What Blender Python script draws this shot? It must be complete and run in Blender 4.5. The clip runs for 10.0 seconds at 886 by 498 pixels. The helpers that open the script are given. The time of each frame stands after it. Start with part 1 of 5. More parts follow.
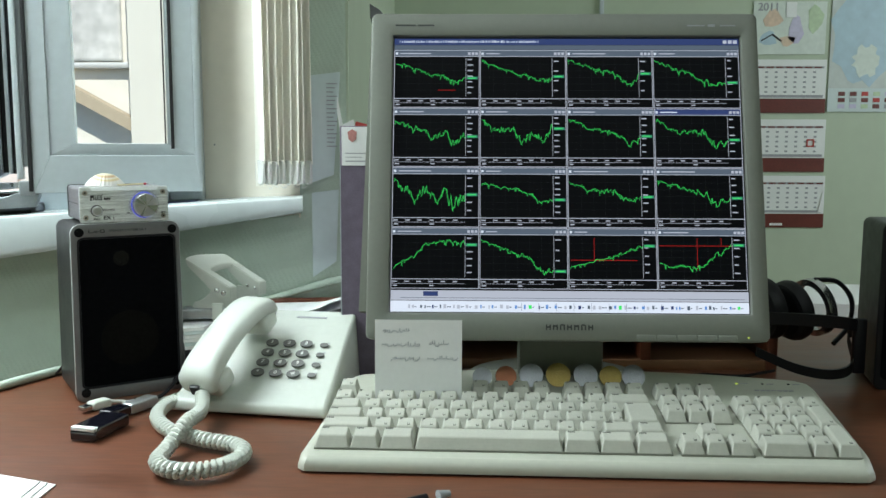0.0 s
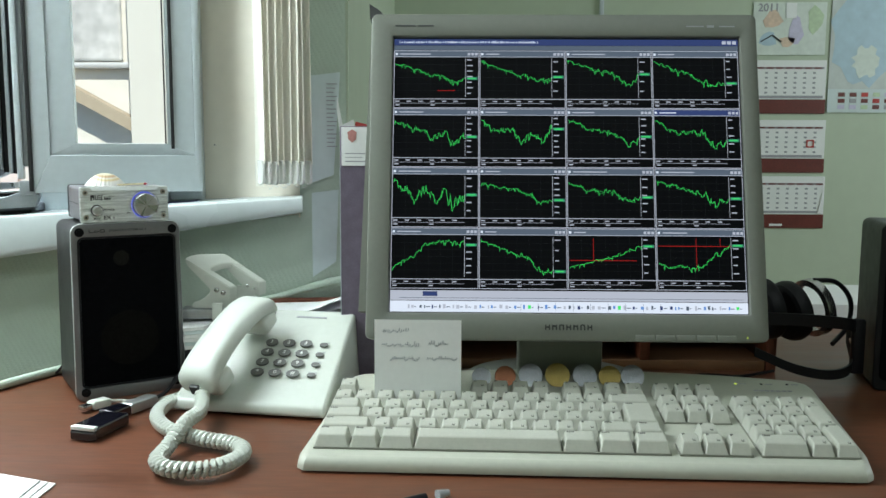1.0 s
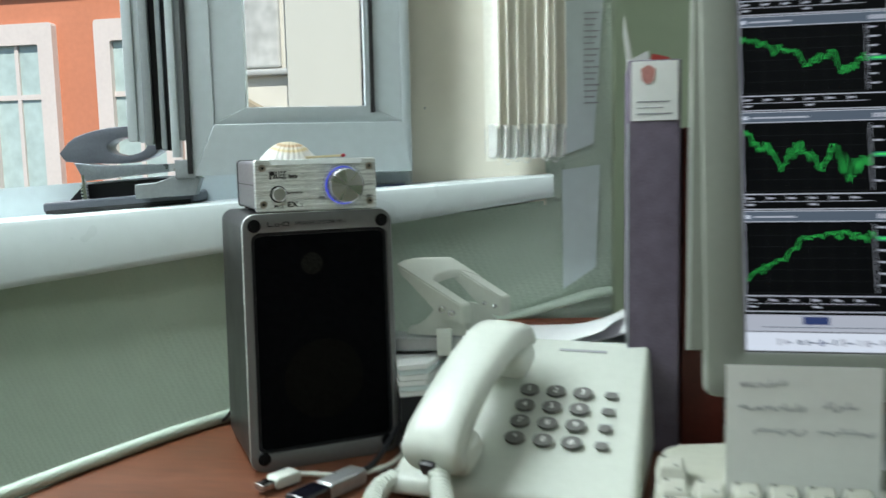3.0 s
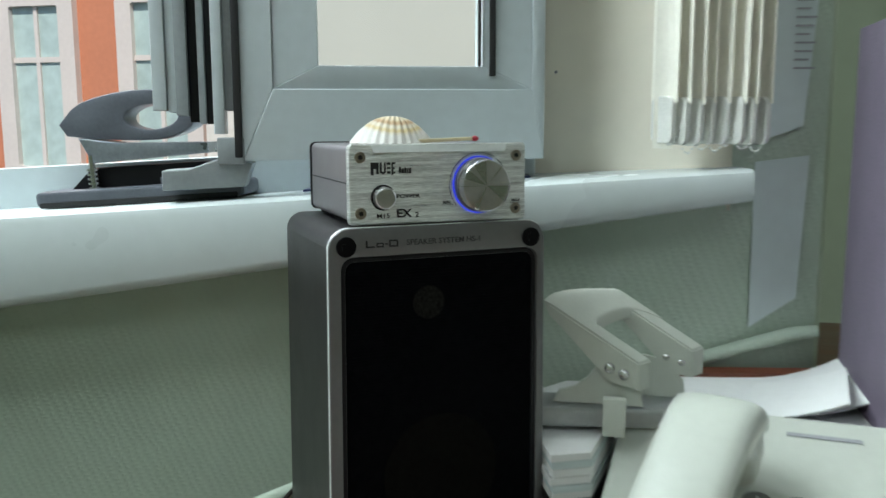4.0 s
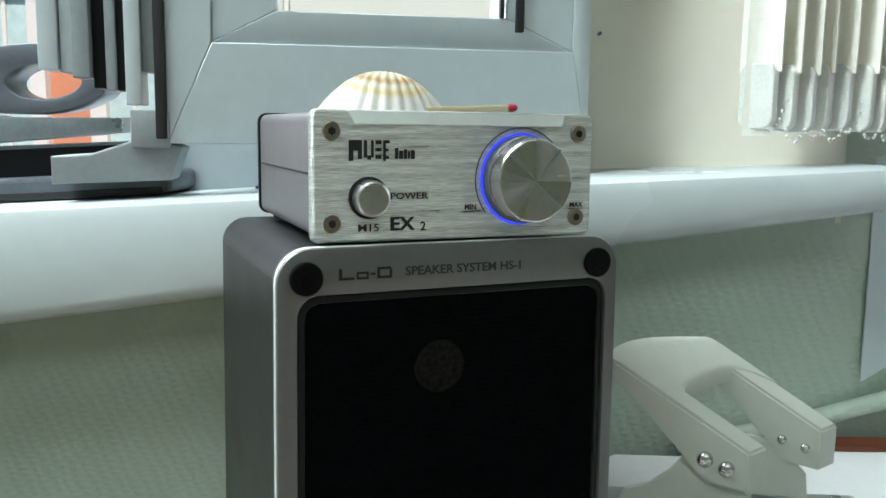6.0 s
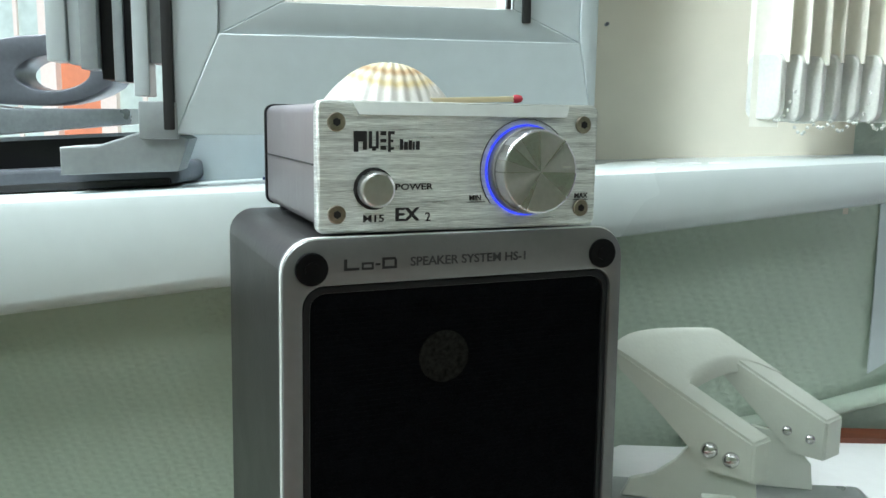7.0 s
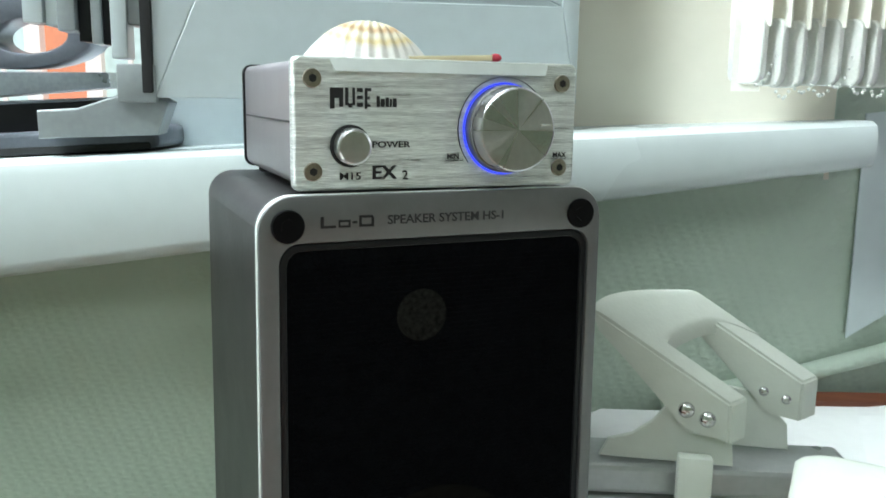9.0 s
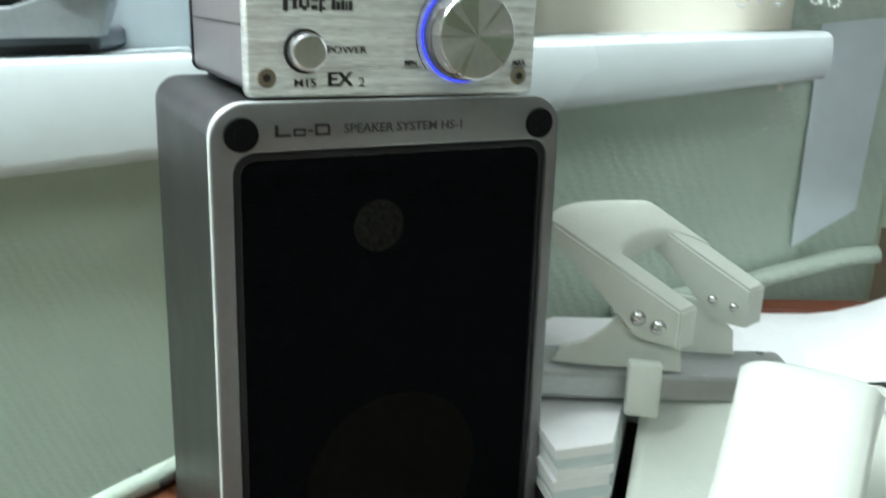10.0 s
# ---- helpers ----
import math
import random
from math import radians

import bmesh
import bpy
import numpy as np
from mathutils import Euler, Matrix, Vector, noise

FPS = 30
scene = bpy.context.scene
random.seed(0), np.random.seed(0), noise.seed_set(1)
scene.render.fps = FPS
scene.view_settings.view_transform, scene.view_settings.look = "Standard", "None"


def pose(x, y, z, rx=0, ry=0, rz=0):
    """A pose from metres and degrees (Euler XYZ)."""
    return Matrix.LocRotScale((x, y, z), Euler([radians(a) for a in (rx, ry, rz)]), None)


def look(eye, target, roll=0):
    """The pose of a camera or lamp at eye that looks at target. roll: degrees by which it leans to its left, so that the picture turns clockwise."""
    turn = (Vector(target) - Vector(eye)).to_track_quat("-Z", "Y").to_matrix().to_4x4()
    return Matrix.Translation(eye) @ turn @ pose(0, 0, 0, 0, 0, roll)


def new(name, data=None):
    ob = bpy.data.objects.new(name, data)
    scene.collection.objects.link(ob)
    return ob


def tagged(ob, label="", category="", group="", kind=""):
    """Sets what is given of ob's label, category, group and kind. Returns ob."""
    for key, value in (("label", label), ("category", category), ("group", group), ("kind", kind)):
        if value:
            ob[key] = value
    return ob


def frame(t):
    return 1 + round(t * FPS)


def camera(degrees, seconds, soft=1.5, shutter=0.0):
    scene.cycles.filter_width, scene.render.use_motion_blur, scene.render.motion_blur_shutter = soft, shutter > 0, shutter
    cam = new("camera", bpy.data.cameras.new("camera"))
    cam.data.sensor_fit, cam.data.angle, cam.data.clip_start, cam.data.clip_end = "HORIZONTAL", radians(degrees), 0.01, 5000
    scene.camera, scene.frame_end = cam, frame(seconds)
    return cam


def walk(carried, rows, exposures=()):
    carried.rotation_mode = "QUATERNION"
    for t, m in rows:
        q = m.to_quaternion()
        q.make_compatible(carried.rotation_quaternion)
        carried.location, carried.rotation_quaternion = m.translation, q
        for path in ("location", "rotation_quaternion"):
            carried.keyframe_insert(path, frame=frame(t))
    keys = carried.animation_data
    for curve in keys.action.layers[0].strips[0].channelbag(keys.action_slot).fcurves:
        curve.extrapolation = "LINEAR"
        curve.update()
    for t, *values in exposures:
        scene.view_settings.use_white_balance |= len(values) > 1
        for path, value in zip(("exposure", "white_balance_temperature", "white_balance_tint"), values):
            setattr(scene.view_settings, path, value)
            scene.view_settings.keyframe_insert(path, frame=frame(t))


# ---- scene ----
# camera: seconds, eye, turn to the left, tilt up, lean (degrees)
PATH = [
    (0, (-0.1045, -0.7890, 0.2590), 1.07, -6.80, 0.20),
    (0.5, (-0.1060, -0.7900, 0.2590), 0.90, -6.74, 0.28),
    (1, (-0.1040, -0.7905, 0.2590), 1.07, -6.78, 0.26),
    (1.5, (-0.1060, -0.7930, 0.2595), 1.31, -6.79, 0.47),
    (2, (-0.1180, -0.7640, 0.2510), 3.02, -6.37, -0.18),
    (2.5, (-0.1790, -0.6240, 0.2360), 6.88, -7.34, -1.97),
    (3, (-0.2480, -0.4970, 0.2200), 10.90, -6.40, -1.28),
    (3.2, (-0.2840, -0.4560, 0.2280), 9.66, -7.07, -0.82),
    (4.3, (-0.3780, -0.2590, 0.2250), 12.54, -8.65, -0.02),
    (4.5, (-0.3870, -0.2260, 0.2220), 11.98, -8.94, 0.29),
    (5, (-0.4040, -0.1690, 0.2125), 10.39, -7.89, 0.90),
    (5.5, (-0.4075, -0.1680, 0.2140), 10.20, -7.90, 0.83),
    (7, (-0.4055, -0.1690, 0.2140), 11.05, -8.69, 0.80),
    (7.5, (-0.4075, -0.1680, 0.2140), 10.69, -8.78, 1.00),
    (8, (-0.4040, -0.1700, 0.2125), 11.06, -8.59, 0.95),
    (8.5, (-0.4030, -0.1700, 0.2110), 11.15, -8.79, 0.87),
    (9, (-0.4020, -0.1690, 0.2090), 10.29, -10.28, 0.93),
    (9.5, (-0.4035, -0.1690, 0.2060), 9.14, -11.48, 1.05),
    (9.8, (-0.4040, -0.1675, 0.2075), 8.15, -14.08, 1.40),
    (10, (-0.4045, -0.1670, 0.2090), 6.70, -16.37, 1.85),
]


def aim(eye, left, up, lean):
    a, b = radians(left), radians(up)
    way = Vector((-math.sin(a) * math.cos(b), math.cos(a) * math.cos(b), math.sin(b)))
    return look(Vector(eye), Vector(eye) + way, lean)


cam = camera(55.2, 10.0, soft=1.5, shutter=0.5)
walk(cam, [(t, aim(eye, a, b, c)) for t, eye, a, b, c in PATH],
     [(0, 0.86), (2, 0.86), (3.2, 0.56), (4.4, 0.28), (5.5, 0.58), (7, 0.90), (9, 1.06), (10, 1.14)])

# ---------------------------------------------------------------- light
world = bpy.data.worlds.new("daylight")
scene.world = world
world.use_nodes = True
sky = world.node_tree.nodes.new("ShaderNodeTexSky")
sky.sky_type, sky.sun_disc = "NISHITA", False
sky.sun_elevation, sky.sun_rotation = radians(42), radians(-60)
ground = world.node_tree.nodes["Background"]
ground.inputs[1].default_value = 0.15
world.node_tree.links.new(sky.outputs[0], ground.inputs[0])


def lamp(name, kind, m, power, size=None, size_y=None, colour=(1, 1, 1)):
    data = bpy.data.lights.new(name, kind)
    data.energy, data.color = power, colour
    if kind == "AREA":
        data.shape, data.size, data.size_y = "RECTANGLE", size, size_y
    if kind == "SUN":
        data.angle = radians(0.5)
    ob = new(name, data)
    ob.matrix_world = m
    return ob


lamp("sun", "SUN", look((3, -7, 8), (0, 0, 0)), 3.4, colour=(1, 0.95, 0.88))
COOL_TINT = (0.88, 1.0, 1.03)
lamp("window_daylight", "AREA", look((-0.86, 0.09, 0.80), (-0.15, 0.02, 0.1)), 12.5, 0.8, 0.5, COOL_TINT)
# added lamp under the ceiling, no window behind it; brightens the desk
lamp("room_fill", "AREA", look((0.1, -1.4, 1.82), (-0.2, 0.0, 0.1)), 8.2, 1.6, 1.0, COOL_TINT)
# extra lamp by the windowless right wall, put in to brighten the far end
lamp("far_end_fill", "AREA", look((2.9, 1.2, 0.9), (0.6, 1.5, 0.3)), 17.0, 1.2, 1.0, COOL_TINT)

# ---------------------------------------------------------------- materials


def mat(name, col, rough=0.5, metal=0.0, var=0.1, scale=30.0, bump=0.0, bscale=300.0, stretch=(1, 1, 1), coat=0.0, spec=0.5, rvar=0.1, trans=0.0):
    m = bpy.data.materials.new(name)
    m.use_nodes = True
    nt = m.node_tree
    L = nt.links.new
    b = nt.nodes["Principled BSDF"]
    b.inputs["Metallic"].default_value = metal
    b.inputs["Roughness"].default_value = rough
    b.inputs["Specular IOR Level"].default_value = spec
    b.inputs["Coat Weight"].default_value = coat
    b.inputs["Coat Roughness"].default_value = 0.08
    b.inputs["Transmission Weight"].default_value = trans
    tc = nt.nodes.new("ShaderNodeTexCoord")
    mp = nt.nodes.new("ShaderNodeMapping")
    mp.inputs["Scale"].default_value = stretch
    L(tc.outputs["Object"], mp.inputs[0])
    n1 = nt.nodes.new("ShaderNodeTexNoise")
    n1.inputs["Scale"].default_value, n1.inputs["Detail"].default_value = scale, 3
    n2 = nt.nodes.new("ShaderNodeTexNoise")
    n2.inputs["Scale"].default_value, n2.inputs["Detail"].default_value = scale * 9, 2
    for n in (n1, n2):
        L(mp.outputs[0], n.inputs["Vector"])
    add = nt.nodes.new("ShaderNodeMath")
    add.operation = "MULTIPLY_ADD"
    add.inputs[1].default_value = 0.5
    L(n2.outputs[0], add.inputs[0])
    half = nt.nodes.new("ShaderNodeMath")
    half.operation = "MULTIPLY"
    half.inputs[1].default_value = 0.5
    L(n1.outputs[0], half.inputs[0])
    L(half.outputs[0], add.inputs[2])
    ramp = nt.nodes.new("ShaderNodeMapRange")
    ramp.inputs["From Min"].default_value, ramp.inputs["From Max"].default_value = 0.3, 0.7
    ramp.inputs["To Min"].default_value, ramp.inputs["To Max"].default_value = 1 - var, 1 + var
    L(add.outputs[0], ramp.inputs["Value"])
    mul = nt.nodes.new("ShaderNodeVectorMath")
    mul.operation = "SCALE"
    mul.inputs[0].default_value = col
    L(ramp.outputs[0], mul.inputs["Scale"])
    L(mul.outputs[0], b.inputs["Base Color"])
    rr = nt.nodes.new("ShaderNodeMapRange")
    rr.inputs["To Min"].default_value, rr.inputs["To Max"].default_value = max(0.02, rough - rvar), min(1, rough + rvar)
    L(n1.outputs[0], rr.inputs["Value"])
    L(rr.outputs[0], b.inputs["Roughness"])
    if bump:
        n3 = nt.nodes.new("ShaderNodeTexNoise")
        n3.inputs["Scale"].default_value, n3.inputs["Detail"].default_value = bscale, 3
        L(mp.outputs[0], n3.inputs["Vector"])
        bp = nt.nodes.new("ShaderNodeBump")
        bp.inputs["Strength"].default_value, bp.inputs["Distance"].default_value = bump, 0.001
        L(n3.outputs[0], bp.inputs["Height"])
        L(bp.outputs[0], b.inputs["Normal"])
    return m


def glow(name, col, strength):
    m = bpy.data.materials.new(name)
    m.use_nodes = True
    b = m.node_tree.nodes["Principled BSDF"]
    b.inputs["Base Color"].default_value = (0.0015, 0.0015, 0.0015, 1)
    b.inputs["Roughness"].default_value = 0.5
    b.inputs["Specular IOR Level"].default_value = 0.05
    b.inputs["Emission Color"].default_value = (*col, 1)
    b.inputs["Emission Strength"].default_value = strength
    return m


def paper_relief(name, col, size=250.0):
    """Painted woven wallpaper: crossed threads in fine relief."""
    m = mat(name, col, 0.75, 0, 0.05, 5)
    nt = m.node_tree
    L = nt.links.new
    tc = nt.nodes.new("ShaderNodeTexCoord")
    waves = []
    for turn, s in ((25, 1.0), (-65, 1.7)):
        mp = nt.nodes.new("ShaderNodeMapping")
        mp.inputs["Rotation"].default_value = (0, radians(turn), 0)
        L(tc.outputs["Object"], mp.inputs[0])
        w = nt.nodes.new("ShaderNodeTexWave")
        w.bands_direction = "X"
        w.inputs["Scale"].default_value = size * s * 0.33
        w.inputs["Distortion"].default_value, w.inputs["Detail"].default_value = 4.0, 3
        w.inputs["Detail Scale"].default_value = 2.0
        L(mp.outputs[0], w.inputs["Vector"])
        waves.append(w)
    mx = nt.nodes.new("ShaderNodeMath")
    mx.operation = "MULTIPLY"
    L(waves[0].outputs["Fac"], mx.inputs[0])
    L(waves[1].outputs["Fac"], mx.inputs[1])
    bp = nt.nodes.new("ShaderNodeBump")
    bp.inputs["Strength"].default_value, bp.inputs["Distance"].default_value = 0.22, 0.0012
    L(mx.outputs[0], bp.inputs["Height"])
    L(bp.outputs[0], nt.nodes["Principled BSDF"].inputs["Normal"])
    return m


WALL = paper_relief("green_wallpaper", (0.48, 0.57, 0.475), 165.0)
REVEAL = mat("cream_reveal_plaster", (0.79, 0.745, 0.64), 0.8, 0, 0.04, 6, 0.2, 90)
FAR_WALL = mat("far_wall_paint", (0.50, 0.57, 0.44), 0.8, 0, 0.04, 2, 0.2, 60)
CEIL = mat("ceiling_white", (0.8, 0.8, 0.78), 0.9, 0, 0.03, 3)
FLOOR = mat("floor_linoleum", (0.22, 0.17, 0.12), 0.4, 0, 0.15, 6)
PVC = mat("window_plastic", (0.53, 0.59, 0.61), 0.32, 0, 0.05, 12, 0.05, 120)
SILL = mat("sill_plastic", (0.60, 0.66, 0.66), 0.28, 0, 0.04, 9, 0.06, 80)
RUBBER = mat("black_rubber", (0.012, 0.012, 0.013), 0.6, 0, 0.2, 50)
GREYP = mat("grey_profile", (0.30, 0.33, 0.34), 0.4, 0, 0.1, 30)
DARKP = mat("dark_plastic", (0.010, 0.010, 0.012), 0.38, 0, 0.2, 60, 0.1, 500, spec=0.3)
GREYM = mat("grey_painted_steel", (0.13, 0.14, 0.165), 0.32, 0.3, 0.12, 40, 0.08, 400)
STEEL = mat("bright_steel", (0.62, 0.62, 0.62), 0.2, 1.0, 0.1, 40)
DESK = mat("mahogany_laminate", (0.125, 0.043, 0.020), 0.37, 0, 0.35, 9, 0.04, 120, (0.35, 3.0, 1), rvar=0.12)
WOOD = mat("red_brown_board", (0.15, 0.045, 0.022), 0.4, 0, 0.3, 9, 0.04, 120, (0.4, 3.0, 1))
WOODL = mat("light_brown_board", (0.24, 0.12, 0.06), 0.4, 0, 0.25, 8, 0.04, 120, (0.4, 3.0, 1))
BEIGE = mat("aged_beige_plastic", (0.45, 0.46, 0.385), 0.42, 0, 0.05, 20, 0.10, 900)
KEYC = mat("key_plastic", (0.45, 0.455, 0.39), 0.5, 0, 0.06, 45, 0.12, 1200)
LEGEND = mat("legend_ink", (0.10, 0.10, 0.09), 0.6)
PHONE = mat("white_phone_plastic", (0.56, 0.59, 0.53), 0.33, 0, 0.04, 18, 0.06, 700)
PKEY = mat("grey_phone_key", (0.15, 0.15, 0.14), 0.6, 0, 0.1, 60)
WHITE_INK = mat("white_ink", (0.75, 0.75, 0.72), 0.5)
BEZEL = mat("silver_grey_bezel", (0.19, 0.20, 0.17), 0.45, 0.1, 0.05, 25, 0.10, 1000)
BEZELD = mat("dark_bezel_ink", (0.03, 0.032, 0.03), 0.5)
ALU = mat("grey_painted_aluminium", (0.205, 0.205, 0.21), 0.40, 0.55, 0.07, 30, 0.08, 900)
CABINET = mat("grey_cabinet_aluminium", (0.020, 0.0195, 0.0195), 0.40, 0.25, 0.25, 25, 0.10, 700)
GRILLE = mat("black_grille", (0.0042, 0.0047, 0.0056), 0.85, 0, 0.5, 220, 0.8, 900, spec=0.02)
BRUSH = mat("brushed_aluminium", (0.66, 0.69, 0.66), 0.34, 0.9, 0.58, 26, 0.5, 240, (0.8, 1, 20), rvar=0.18)
BRUSHC = mat("turned_aluminium", (0.72, 0.72, 0.74), 0.26, 1.0, 0.08, 60, 0.1, 400)
AMPBOX = mat("grey_extrusion", (0.27, 0.255, 0.27), 0.4, 0.8, 0.08, 14, 0.15, 260, (1, 22, 1))
_k = BRUSHC.node_tree
_t = _k.nodes.new("ShaderNodeTexCoord")
_o = _k.nodes.new("ShaderNodeVectorMath")
_o.operation, _o.inputs[1].default_value = "SUBTRACT", (0.0678, 0.0, 0.0181)
_k.links.new(_t.outputs["Object"], _o.inputs[0])
_s = _k.nodes.new("ShaderNodeSeparateXYZ")
_k.links.new(_o.outputs[0], _s.inputs[0])
_a = _k.nodes.new("ShaderNodeMath")
_a.operation = "ARCTAN2"
_k.links.new(_s.outputs[2], _a.inputs[0])
_k.links.new(_s.outputs[0], _a.inputs[1])
_n = _k.nodes.new("ShaderNodeTexNoise")
_n.noise_dimensions, _n.inputs["Scale"].default_value, _n.inputs["Detail"].default_value = "1D", 1.3, 1
_k.links.new(_a.outputs[0], _n.inputs["W"])
_r = _k.nodes.new("ShaderNodeMapRange")
_r.inputs["From Min"].default_value, _r.inputs["From Max"].default_value = 0.3, 0.7
_r.inputs["To Min"].default_value, _r.inputs["To Max"].default_value = 0.15, 0.45
_k.links.new(_n.outputs[0], _r.inputs["Value"])
_k.links.new(_r.outputs[0], _k.nodes["Principled BSDF"].inputs["Roughness"])
BRUSHL = mat("pale_bevel_metal", (0.80, 0.84, 0.82), 0.5, 0.5, 0.06, 20)
GLOSSB = mat("gloss_black_lacquer", (0.006, 0.006, 0.010), 0.12, 0, 0.1, 50, coat=0.6, rvar=0.04)
GREYB = mat("satin_grey_steel", (0.40, 0.41, 0.41), 0.3, 0.6, 0.08, 40)
INK = mat("black_ink", (0.015, 0.015, 0.017), 0.5)
SCREWB = mat("black_screw", (0.005, 0.005, 0.006), 0.42, 0, 0.2, 80, spec=0.12)
SCREW = mat("old_brass_screw", (0.42, 0.38, 0.32), 0.35, 1.0, 0.25, 200)
PAPER = mat("white_paper", (0.82, 0.83, 0.82), 0.8, 0, 0.03, 20, 0.1, 150)
PAPERB = mat("bluish_paper", (0.62, 0.70, 0.70), 0.8, 0, 0.05, 10, 0.1, 120)
INKGREY = mat("grey_print", (0.35, 0.36, 0.38), 0.8)
PENCIL = mat("pencil_line", (0.38, 0.40, 0.43), 0.8)
FABRIC = mat("cream_blind_fabric", (0.88, 0.86, 0.77), 0.8, 0, 0.05, 30, 0.3, 500, trans=0.0)
PLASTIC_CLEAR = mat("clear_weights", (0.90, 0.91, 0.87), 0.16, 0, 0.10, 90, trans=0.22)
BINDER = mat("mottled_binder_board", (0.16, 0.13, 0.18), 0.5, 0, 0.25, 80)
BURG = mat("burgundy_board", (0.13, 0.022, 0.014), 0.45, 0, 0.2, 20)
RED = mat("red_print", (0.45, 0.05, 0.04), 0.6)
REDTIP = mat("match_head", (0.42, 0.03, 0.05), 0.7, 0, 0.2, 300)
MATCHW = mat("match_wood", (0.72, 0.62, 0.38), 0.65, 0, 0.12, 60, 0.1, 300, (0.3, 3, 3))
MAPBLUE = mat("map_blue", (0.44, 0.58, 0.66), 0.6, 0, 0.12, 3)
MAPLAND = mat("map_land", (0.66, 0.72, 0.66), 0.6, 0, 0.1, 5)
MAPPINK = mat("pastel_pink", (0.72, 0.55, 0.42), 0.6, 0, 0.15, 9)
MAPVIOL = mat("pastel_violet", (0.58, 0.55, 0.70), 0.6, 0, 0.12, 9)
MAPGREEN = mat("pastel_green", (0.50, 0.62, 0.42), 0.6, 0, 0.15, 9)
LEATHER = mat("black_leatherette", (0.008, 0.008, 0.009), 0.5, 0, 0.2, 60, 0.3, 500, spec=0.25)
COPPER = mat("copper_coin", (0.28, 0.11, 0.055), 0.4, 0.7, 0.2, 120, 0.4, 500)
NICKEL = mat("nickel_coin", (0.27, 0.28, 0.29), 0.35, 0.85, 0.2, 120, 0.5, 500)
GOLDC = mat("brass_coin", (0.27, 0.20, 0.06), 0.40, 0.8, 0.2, 120, 0.5, 500)
CLEAR = bpy.data.materials.new("window_glass")
CLEAR.use_nodes = True
_g = CLEAR.node_tree.nodes["Principled BSDF"]
_g.inputs["Base Color"].default_value = (0.9, 0.95, 0.93, 1)
_g.inputs["Roughness"].default_value = 0.0
_g.inputs["Transmission Weight"].default_value = 1.0
_g.inputs["IOR"].default_value = 1.02
S_BLACK = glow("screen_black", (0.0012, 0.0016, 0.0022), 0.6)
S_BLUE = glow("screen_title_blue", (0.03, 0.05, 0.15), 0.6)
S_BAR = glow("screen_bar", (0.085, 0.115, 0.155), 0.6)
S_GREY = glow("screen_grey", (0.42, 0.46, 0.54), 0.6)
S_LIGHT = glow("screen_light", (0.68, 0.76, 0.88), 0.6)
S_GREEN = glow("screen_green", (0.05, 0.75, 0.14), 0.6)
S_DIM = glow("screen_grid", (0.009, 0.011, 0.012), 0.6)
S_RED = glow("screen_red", (0.28, 0.012, 0.012), 0.6)
S_TAG = glow("screen_tag", (0.04, 0.22, 0.14), 0.6)
S_ICON = glow("screen_icon", (0.10, 0.25, 0.60), 0.6)
LEDBLUE = glow("blue_led_ring", (0.05, 0.08, 1.0), 0.65)
LEDGREEN = glow("green_led", (0.45, 0.6, 0.1), 0.6)

# ---------------------------------------------------------------- mesh helpers


def box_bm(x0, x1, y0, y1, z0, z1, bevel=0.0, seg=2):
    bm = bmesh.new()
    bmesh.ops.create_cube(bm, size=1)
    for v in bm.verts:
        v.co = Vector((x0 if v.co.x < 0 else x1, y0 if v.co.y < 0 else y1, z0 if v.co.z < 0 else z1))
    if bevel:
        bmesh.ops.bevel(bm, geom=bm.edges[:], offset=bevel, segments=seg, affect="EDGES", profile=0.5)
    return bm


def prism_bm(pts, y0, y1, bevel=0.0, seg=2):
    """Outline in x, z drawn out along y."""
    bm = bmesh.new()
    vs = [bm.verts.new((x, y0, z)) for x, z in pts]
    f = bm.faces.new(vs)
    r = bmesh.ops.extrude_face_region(bm, geom=[f])
    for v in r["geom"]:
        if isinstance(v, bmesh.types.BMVert):
            v.co.y = y1
    bmesh.ops.recalc_face_normals(bm, faces=bm.faces[:])
    if bevel:
        caps = [e for e in bm.edges if abs(e.verts[0].co.y - e.verts[1].co.y) < 1e-9]
        bmesh.ops.bevel(bm, geom=caps, offset=bevel, segments=seg, affect="EDGES", profile=0.5)
    return bm


def round_rect(x0, x1, z0, z1, r, n=6):
    pts = []
    for cx, cz, a in ((x1 - r, z1 - r, 0), (x0 + r, z1 - r, 90), (x0 + r, z0 + r, 180), (x1 - r, z0 + r, 270)):
        for i in range(n + 1):
            t = radians(a + 90 * i / n)
            pts.append((cx + r * math.cos(t), cz + r * math.sin(t)))
    return pts


def ring_bm(outer, inner, y0, y1, bevel=0.0):
    """A plate with a hole, both outlines with the same count of points."""
    bm = bmesh.new()
    n = len(outer)
    lay = [[bm.verts.new((x, y, z)) for x, z in pts] for pts, y in ((outer, y0), (inner, y0), (inner, y1), (outer, y1))]
    for a, b in ((0, 1), (1, 2), (2, 3), (3, 0)):
        for i in range(n):
            j = (i + 1) % n
            bm.faces.new((lay[a][i], lay[a][j], lay[b][j], lay[b][i]))
    bmesh.ops.recalc_face_normals(bm, faces=bm.faces[:])
    if bevel:
        es = [e for e in bm.edges if abs(e.verts[0].co.y - y0) < 1e-9 and abs(e.verts[1].co.y - y0) < 1e-9 and
              ((e.verts[0] in lay[0]) == (e.verts[1] in lay[0]))]
        bmesh.ops.bevel(bm, geom=es, offset=bevel, segments=2, affect="EDGES", profile=0.5)
    return bm


